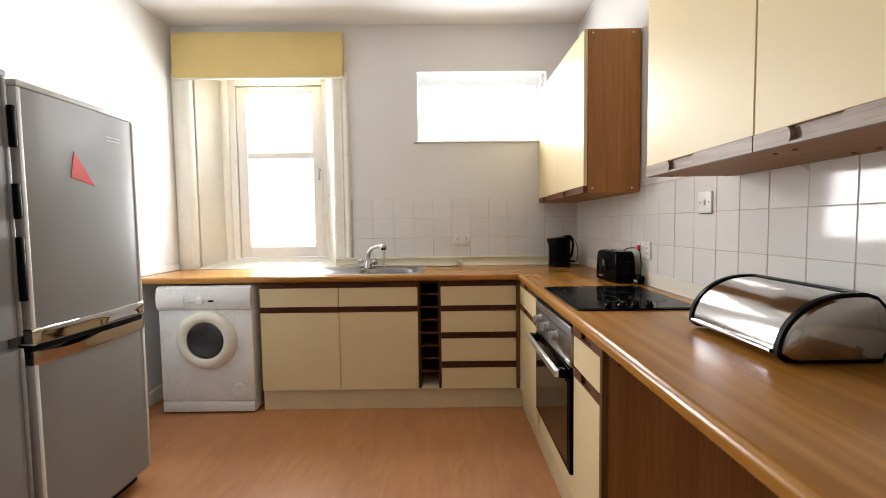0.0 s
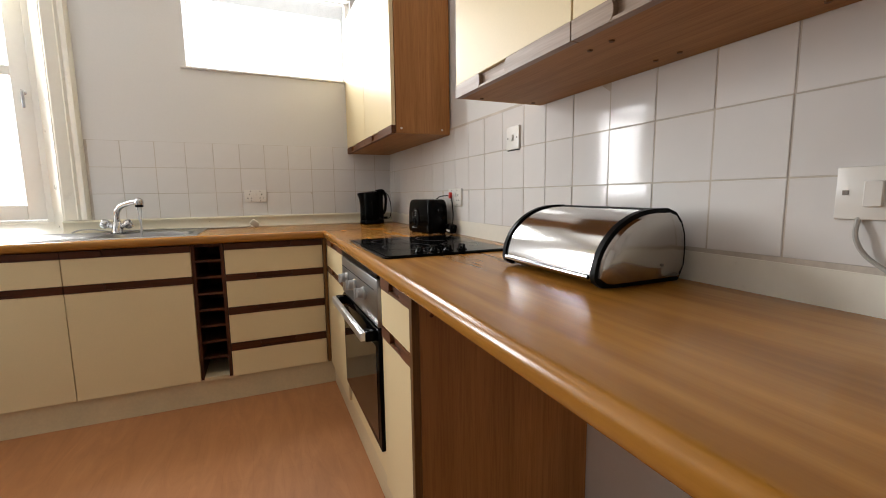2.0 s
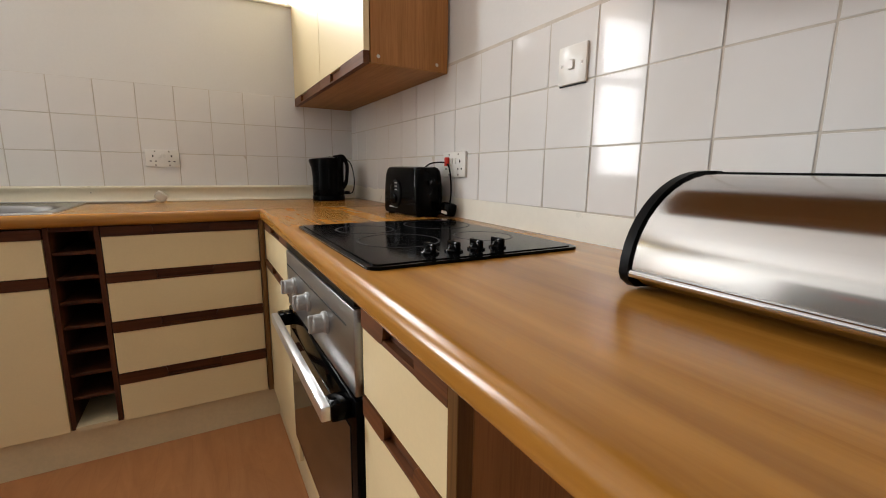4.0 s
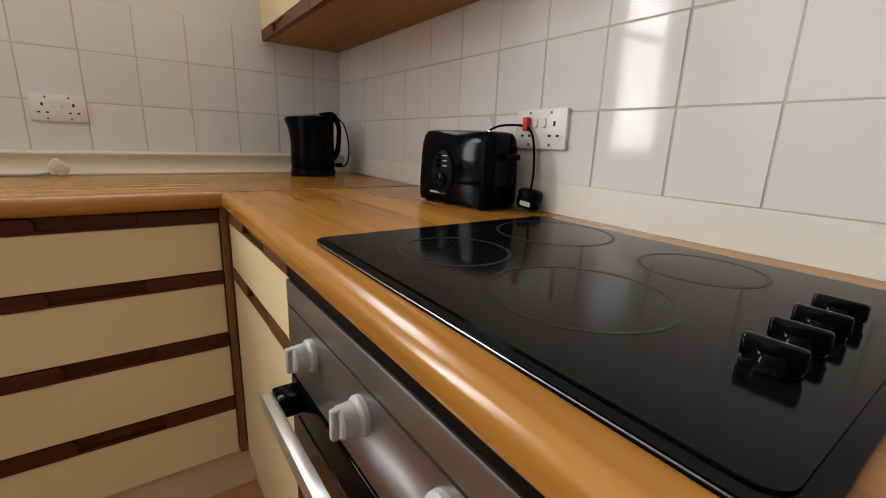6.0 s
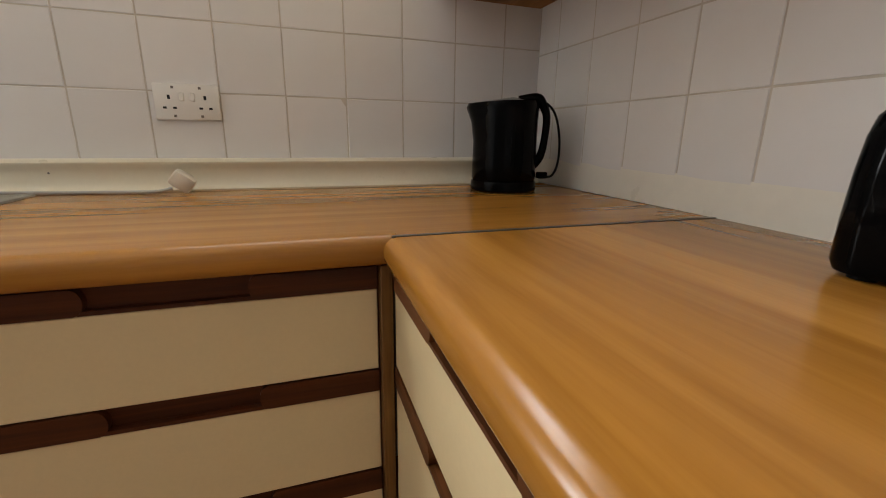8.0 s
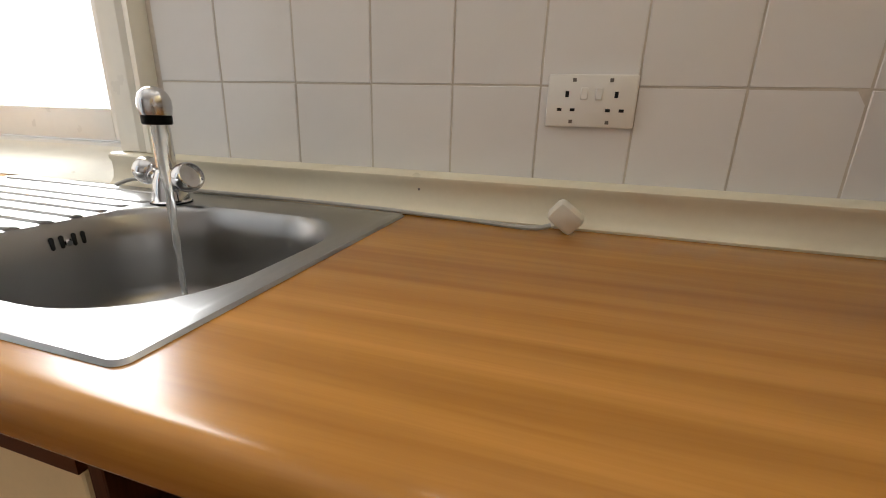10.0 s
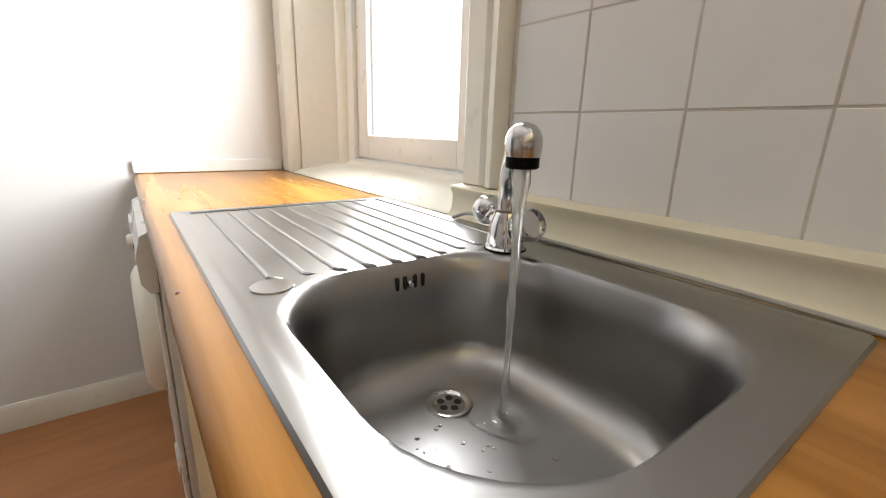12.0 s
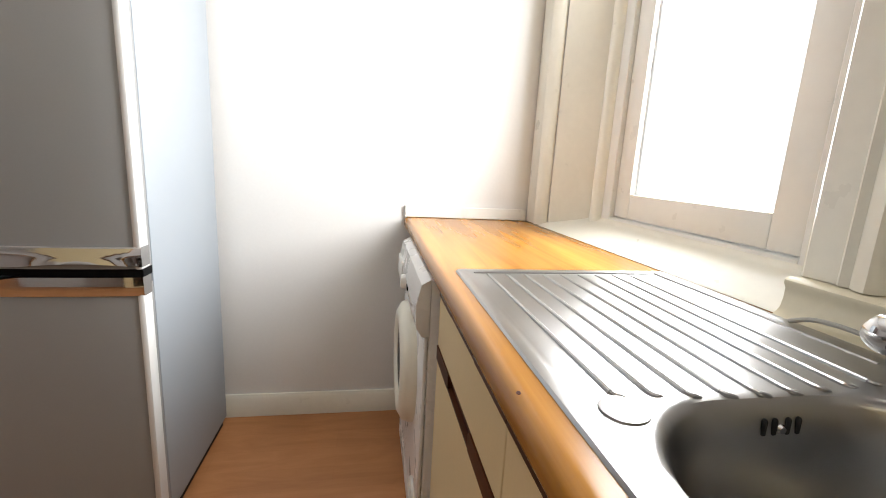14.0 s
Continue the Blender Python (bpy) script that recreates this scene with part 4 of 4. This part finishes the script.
part("roll_top", extrude(bmesh.new(), bin_outline(0.005), "y", -2.427, -2.085), M_BINROLL, bb, "mirror-polished steel roll top")
for y0, y1 in ((-2.442, -2.428), (-2.084, -2.070)):
    part("edging", extrude(bmesh.new(), bin_outline(0.0), "y", y0, y1), M_BLACKM, bb, "black plastic edging")
bm = bmesh.new()
o = bin_outline(0.009)
cx = sum(p[0] for p in o) / len(o)
cz = sum(p[1] for p in o) / len(o)
rows = [[bm.verts.new((cx + (x - cx) * k, y, cz + (z - cz) * k)) for x, z in o] for k, y in ((1.0, -2.4422), (0.985, -2.448), (0.93, -2.453), (0.6, -2.458))]
for a, b in zip(rows, rows[1:]):
    band_n = len(a)
    for i in range(band_n):
        bm.faces.new((a[i], a[(i + 1) % band_n], b[(i + 1) % band_n], b[i]))
bm.faces.new(rows[-1])
part("end_plate", bm, M_BINEND, bb, "satin steel end plate with dark brown reflection in its colour")
part("top_band", boxed(-0.088, -0.06, -2.4275, -2.0845, WT + 0.1615, WT + 0.1650, 0.001), M_BLACKM, bb, "black band along the top")
part("door_lip", tube(bmesh.new(), [(-0.272, -2.422, WT + 0.028), (-0.272, -2.09, WT + 0.028)], 0.0055, 10, 1), M_CHROME, bb, "steel grip lip")
part("rivet", lathe(bmesh.new(), [(0.004, 0), (0.003, 0.003)], pose(-0.10, -2.4575, WT + 0.045, 90, 0, 0), 10), M_STRIP, bb)

# toaster
to = thing("toaster", (-0.115, -1.02, WT), "glossy black two-slice toaster with a round dial", "toaster")
TM = Matrix.Translation((-0.106, -1.016, WT)) @ Matrix.Rotation(radians(9), 4, "Z") @ Matrix.Diagonal((1, 1.03, 0.955, 1))
L, Wd, Hh = 0.114, 0.058, 0.178


def placed(bm, m):
    bmesh.ops.transform(bm, matrix=m, verts=bm.verts)
    return bm


bm = bmesh.new()
rows = []
for k, z in ((0.965, 0.006), (1.0, 0.016), (1.0, 0.06), (0.985, 0.11), (0.96, 0.145), (0.92, 0.165), (0.85, 0.175), (0.74, Hh)):
    w2 = Wd * (1 - (1 - k) * 1.3)
    l2 = L * (1 - (1 - k) * 0.75)
    rows.append([bm.verts.new((x, y, z)) for x, y in rounded(-w2, w2, -l2, l2, 0.026, 5)])
for a, b in zip(rows, rows[1:]):
    for i in range(len(a)):
        bm.faces.new((a[i], a[(i + 1) % len(a)], b[(i + 1) % len(b)], b[i]))
bm.faces.new(rows[0][::-1]), bm.faces.new(rows[-1])
part("body", placed(bm, TM), M_BLACK, to, "glossy black rounded shell")
for x in (-0.020, 0.020):
    part("slot", placed(boxed(x - 0.009, x + 0.009, -0.075, 0.075, Hh - 0.004, Hh + 0.0008, 0.0), TM), M_DARK, to)
part("slot_frame", placed(boxed(-0.034, 0.034, -0.088, 0.088, Hh - 0.006, Hh + 0.0004, 0.0), TM), M_CHROME, to, "thin chrome slot frame")
dl = part("control_plate", placed(lathe(bmesh.new(), [(0.04, 0), (0.039, 0.004), (0.034, 0.006)], pose(-Wd, 0.022, 0.078, 0, -90, 0) @ Matrix.Diagonal((1.3, 0.85, 1, 1)), 28), TM), M_BLACKM, to)
part("dial", placed(lathe(bmesh.new(), [(0.019, 0), (0.018, 0.008), (0.013, 0.010)], pose(-Wd - 0.006, 0.022, 0.060, 0, -90, 0), 24), TM), M_BLACK, dl)
for i in range(3):
    part("button", placed(boxed(-Wd - 0.009, -Wd - 0.004, 0.023, 0.037, 0.090 + i * 0.012, 0.098 + i * 0.012, 0.001), TM), M_BLACK, dl)
    part("print", placed(boxed(-Wd - 0.0075, -Wd - 0.005, 0.005, 0.018, 0.093 + i * 0.012, 0.0955 + i * 0.012), TM), M_MARK, dl)
part("logo_bar", placed(boxed(-Wd - 0.0012, -Wd + 0.003, 0.012, 0.062, 0.026, 0.031), TM), M_MARK, to, "small pale printed mark")
part("lever", placed(boxed(-0.018, 0.018, -L - 0.022, -L + 0.004, 0.115, 0.130, 0.004, 2), TM), M_BLACK, to)
for x in (-0.035, 0.035):
    for y in (-0.085, 0.085):
        part("foot", placed(lathe(bmesh.new(), [(0.012, 0.0), (0.012, 0.008)], pose(x, y, 0), 12), TM), M_BLACKM, to)

# kettle
ke = thing("kettle", (-0.190, -0.195, WT), "black plastic jug kettle standing in the worktop corner", "kettle")
bm = bmesh.new()
rows = []
for r, z in ((0.078, 0.0), (0.082, 0.004), (0.082, 0.020), (0.080, 0.026)):
    rows.append([bm.verts.new((-0.190 + r * math.cos(a), -0.195 + r * math.sin(a), WT + z)) for a in (2 * math.pi * k / 32 for k in range(32))])
for a, b in zip(rows, rows[1:]):
    for i in range(32):
        bm.faces.new((a[i], a[(i + 1) % 32], b[(i + 1) % 32], b[i]))
bm.faces.new(rows[0][::-1]), bm.faces.new(rows[-1])
part("power_base", bm, M_BLACK, ke)
hdir = Vector((0.87, -0.49, 0)).normalized()       # towards the handle
bm = bmesh.new()
rows = []
for r, z, sp in ((0.077, 0.027, 0), (0.080, 0.031, 0), (0.0795, 0.06, 0), (0.0785, 0.12, 0.0), (0.079, 0.17, 0.006), (0.080, 0.202, 0.018), (0.076, 0.212, 0.018), (0.05, 0.217, 0.006), (0.02, 0.221, 0)):
    ring = []
    for k in range(32):
        a = 2 * math.pi * k / 32
        v = Vector((math.cos(a), math.sin(a), 0))
        s = max(0, -v.dot(hdir)) ** 6 * sp
        tilt = 0.003 * v.dot(hdir) if z > 0.16 else 0
        ring.append(bm.verts.new(Vector((-0.190, -0.195, WT + z + tilt)) + v * (r + s)))
    rows.append(ring)
for a, b in zip(rows, rows[1:]):
    for i in range(32):
        bm.faces.new((a[i], a[(i + 1) % 32], b[(i + 1) % 32], b[i]))
bm.faces.new(rows[0][::-1]), bm.faces.new(rows[-1])
part("jug", bm, M_BLACK, ke, "glossy black jug")


def kat(r, z):
    return (-0.190 + hdir.x * r, -0.195 + hdir.y * r, WT + z)


part("handle", tube(bmesh.new(), [kat(0.03, 0.216), kat(0.072, 0.222), kat(0.086, 0.209), kat(0.098, 0.178), kat(0.096, 0.125), kat(0.088, 0.085), kat(0.070, 0.062)], [0.012, 0.012, 0.011, 0.0092, 0.0088, 0.010, 0.012], 12, 5), M_BLACK, ke)
part("switch", placed(boxed(-0.012, 0.012, -0.010, 0.010, -0.008, 0.008, 0.003, 2), pose(*kat(0.095, 0.04))), M_BLACK, ke)
part("level_window", placed(boxed(-0.004, 0.004, -0.0805, -0.074, 0.06, 0.16, 0.001), pose(-0.190, -0.195, WT, 0, 0, -12)), M_BLACKM, ke)
part("power_lead", tube(bmesh.new(), [kat(0.10, 0.035), kat(0.122, 0.042), kat(0.133, 0.08), kat(0.130, 0.14), kat(0.112, 0.195), kat(0.07, 0.226)], 0.0028, 8, 6), M_BLACKM, ke, "black looped lead")

ke.location.x -= 0.005

# white flex with a fitting lying behind the sink
fl = thing("loose_flex", (-1.1, -0.06, WT), "grey flex with a cream plug lying on the worktop", "cable")
part("lead", tube(bmesh.new(), [(-1.86, -0.112, WT + 0.008), (-1.83, -0.098, WT + 0.020), (-1.77, -0.094, WT + 0.022), (-1.70, -0.096, WT + 0.010), (-1.62, -0.094, WT + 0.009), (-1.52, -0.090, WT + 0.0085), (-1.42, -0.0835, WT + 0.0075), (-1.25, -0.081, WT + 0.0055), (-1.18, -0.084, WT + 0.004), (-1.10, -0.090, WT + 0.004), (-0.99, -0.108, WT + 0.005), (-0.955, -0.108, WT + 0.012)], 0.0038, 8, 5), M_CABLE, fl)
part("plug", placed(boxed(-0.024, 0.024, -0.016, 0.016, -0.019, 0.019, 0.009, 2), pose(-0.935, -0.102, WT + 0.0265, 12, 38, 10)), M_CREAMPLA, fl, "cream plastic plug")

skewed(single("nail_head", lathe(bmesh.new(), [(0.0026, 0), (0.002, 0.0012)], pose(-1.191, -0.0405, WT + 0.044, 90, 0, 0), 10), M_STRIP, "small dark nail head in the cream upstand", "nail", (-1.191, -0.0405, WT + 0.044)))

# ---------------------------------------------------------------- sockets


def socket(m, gangs, label, name="wall_socket"):
    """A switched socket; m: its middle on the wall, x along the wall, -y out of it."""
    w = 0.146 if gangs == 2 else 0.086
    s = thing(name, m.translation, label, "socket")

    def put(nm, bm, mat, parent, lab=""):
        return part(nm, placed(bm, m), mat, parent, lab)
    put("plate", boxed(-w / 2, w / 2, -0.011, -0.0005, -0.043, 0.043, 0.003, 2), M_WHITEPLA, s)
    for g in range(gangs):
        cx = (g - (gangs - 1) / 2) * 0.072
        sg = 1 if g == 0 else -1
        kx = cx + (0.024 * sg if gangs == 2 else 0)
        put("rocker", boxed(kx - 0.006, kx + 0.006, -0.0145, -0.010, 0.002, 0.022, 0.0015), M_WHITEPLA, s)
        hx = cx - (0.004 * sg if gangs == 2 else 0)
        put("pin_hole", boxed(hx - 0.003, hx + 0.003, -0.0114, -0.009, 0.006, 0.016), M_DARK, s)
        for dx in (-0.011, 0.011):
            put("pin_hole", boxed(hx + dx - 0.004, hx + dx + 0.004, -0.0114, -0.009, -0.017, -0.012), M_DARK, s)
    for z in (0.034, -0.034) if gangs == 2 else ():
        for dx in (-0.03, 0.03):
            put("screw", boxed(dx - 0.003, dx + 0.003, -0.0116, -0.009, z - 0.003, z + 0.003), M_STRIP, s)
    return s


skewed(socket(pose(-0.919, -0.0045, 1.098) @ Matrix.Diagonal((0.91, 1, 0.91, 1)), 2, "white double wall socket on the tiles behind the worktop"))
ts = socket(pose(-0.0045, -1.152, 1.075, 0, 0, -90), 2, "white double wall socket with a red rocker beside the toaster")
part("neon_rocker", boxed(-0.030, -0.0155, -1.126, -1.112, 1.070, 1.100, 0.002), M_RED, ts, "red rocker")
pl = thing("toaster_plug", (-0.03, -1.17, WT), "black plug and lead lying beside the toaster", "plug")
part("lead", tube(bmesh.new(), [(-0.070, -1.02, WT + 0.160), (-0.052, -1.05, WT + 0.182), (-0.030, -1.09, WT + 0.187), (-0.024, -1.125, WT + 0.180), (-0.026, -1.146, WT + 0.150), (-0.024, -1.152, WT + 0.09), (-0.030, -1.154, WT + 0.042)], 0.0028, 8, 6), M_BLACKM, pl)
part("plug", placed(boxed(-0.02, 0.02, -0.025, 0.025, -0.0225, 0.0225, 0.010, 2), pose(-0.040, -1.162, WT + 0.0275, 10, 0, 20)), M_BLACK, pl)
part("fuse_cover", placed(boxed(-0.0208, -0.018, -0.012, 0.012, -0.014, -0.004), pose(-0.040, -1.162, WT + 0.0275, 10, 0, 20)), M_WHITEPLA, pl)
sw = thing("cooker_switch", (0, -1.672, 1.296), "white single fused switch on the tiles", "switch")
part("plate", boxed(-0.014, -0.005, -1.715, -1.629, 1.253, 1.339, 0.003, 2), M_WHITEPLA, sw)
part("rocker", boxed(-0.019, -0.013, -1.680, -1.664, 1.285, 1.307, 0.002), M_WHITEPLA, sw)
for y in (-1.702, -1.642):
    part("screw", boxed(-0.0148, -0.013, y - 0.003, y + 0.003, 1.293, 1.299), M_STRIP, sw)
# dark strip drawn in place of the shadow line below the plate
part("painted_shadow_line", boxed(-0.010, -0.0048, -1.712, -1.632, 1.250, 1.2525), M_DARK, sw)
co = thing("cable_outlet", (0, -2.715, 1.08), "white switched outlet plate with a grey flex hanging from it", "socket")
part("plate", boxed(-0.014, -0.005, -2.758, -2.672, 1.037, 1.123, 0.003, 2), M_WHITEPLA, co)
part("rocker", boxed(-0.019, -0.013, -2.735, -2.710, 1.058, 1.100, 0.002), M_WHITEPLA, co)
part("screw", boxed(-0.0152, -0.013, -2.690, -2.682, 1.077, 1.085), M_STRIP, co)
part("flex", tube(bmesh.new(), [(-0.011, -2.705, 1.040), (-0.022, -2.708, 1.010), (-0.018, -2.722, 0.98), (-0.016, -2.76, 0.95), (-0.03, -2.84, WT - 0.012), (-0.05, -3.2, WT - 0.015)], 0.004, 8, 5), M_CABLE, co, "grey flex")

# things that stand on the falling worktop
bb.location += Vector((-0.012, 0.026, 0))
bb.scale.y = 0.965
for ob in (hb, bb, to, pl):
    sloped(ob)

# ---------------------------------------------------------------- tiles
TP, TS, TZ = 0.1525, 0.1502, 0.968


def tile_mesh(w, h, t=0.0048):
    """A glazed tile with a cushioned edge; it looks at -y, from its lower left corner."""
    bm = bmesh.new()
    a = [bm.verts.new(v) for v in ((0, 0, 0), (w, 0, 0), (w, 0, h), (0, 0, h))]
    e = 0.0012
    b = [bm.verts.new((x, -t * 0.65, z)) for x, z in ((0, 0), (w, 0), (w, h), (0, h))]
    c = [bm.verts.new((x, -t, z)) for x, z in ((e, e), (w - e, e), (w - e, h - e), (e, h - e))]
    for p, q in ((a, b), (b, c)):
        for i in range(4):
            bm.faces.new((p[i], p[(i + 1) % 4], q[(i + 1) % 4], q[i]))
    bm.faces.new(c)
    bmesh.ops.recalc_face_normals(bm, faces=bm.faces)
    me = bpy.data.meshes.new("tile")
    bm.to_mesh(me)
    bm.free()
    me.materials.append(M_TILE)
    return me


tile_cache = {}
rnd = random.Random(4)


def lay(parent, m, w, h):
    key = (round(w, 4), round(h, 4))
    if key not in tile_cache:
        tile_cache[key] = tile_mesh(*key)
    ob = new("tile", tile_cache[key])
    ob.parent = parent
    ob.matrix_basis = m @ pose(0, 0, 0, rnd.uniform(-0.35, 0.35), 0, rnd.uniform(-0.35, 0.35))


# north wall
tn = structure("tiling_1", boxed(-1.784, -0.001, -0.0048, -0.0004, 0.95, 1.425), M_GROUT, "white glazed square tiles with grey-beige grout", "tiling")
xs = [-1.772, -1.620, -1.452, -1.296, -1.145, -0.998, -0.852, -0.706, -0.560, -0.412, -0.265, -0.118, -0.004]
for row in range(3):
    z = TZ + row * TP
    for x, x1 in zip(xs, xs[1:]):
        lay(tn, Matrix.Translation((x + 0.0012, -0.0012, z + 0.0012)), x1 - x - 0.0025, TS)
skewed(tn)
# east wall, laid from both ends with two cut tiles between
def east_joint(k):
    return -2.003 + 0.1482 * k if k < 1 else -1.866 if k == 1 else -1.737 + 0.1485 * (k - 2)


te = structure("tiling_2", boxed(-0.0048, -0.0004, -3.95, -0.001, 0.93, 1.415), M_GROUT, "white glazed square tiles with grey-beige grout", "tiling")
for row in range(3):
    z = 0.960 + row * 0.149
    for k in range(-13, 14):
        y, far = east_joint(k), min(east_joint(k + 1), -0.0055)
        w = far - y - 0.0027
        if w > 0.01:
            lay(te, Matrix.Translation((-0.0012, y + w + 0.0012, z + 0.0012)) @ Matrix.Rotation(radians(-90), 4, "Z"), w, 0.1467)
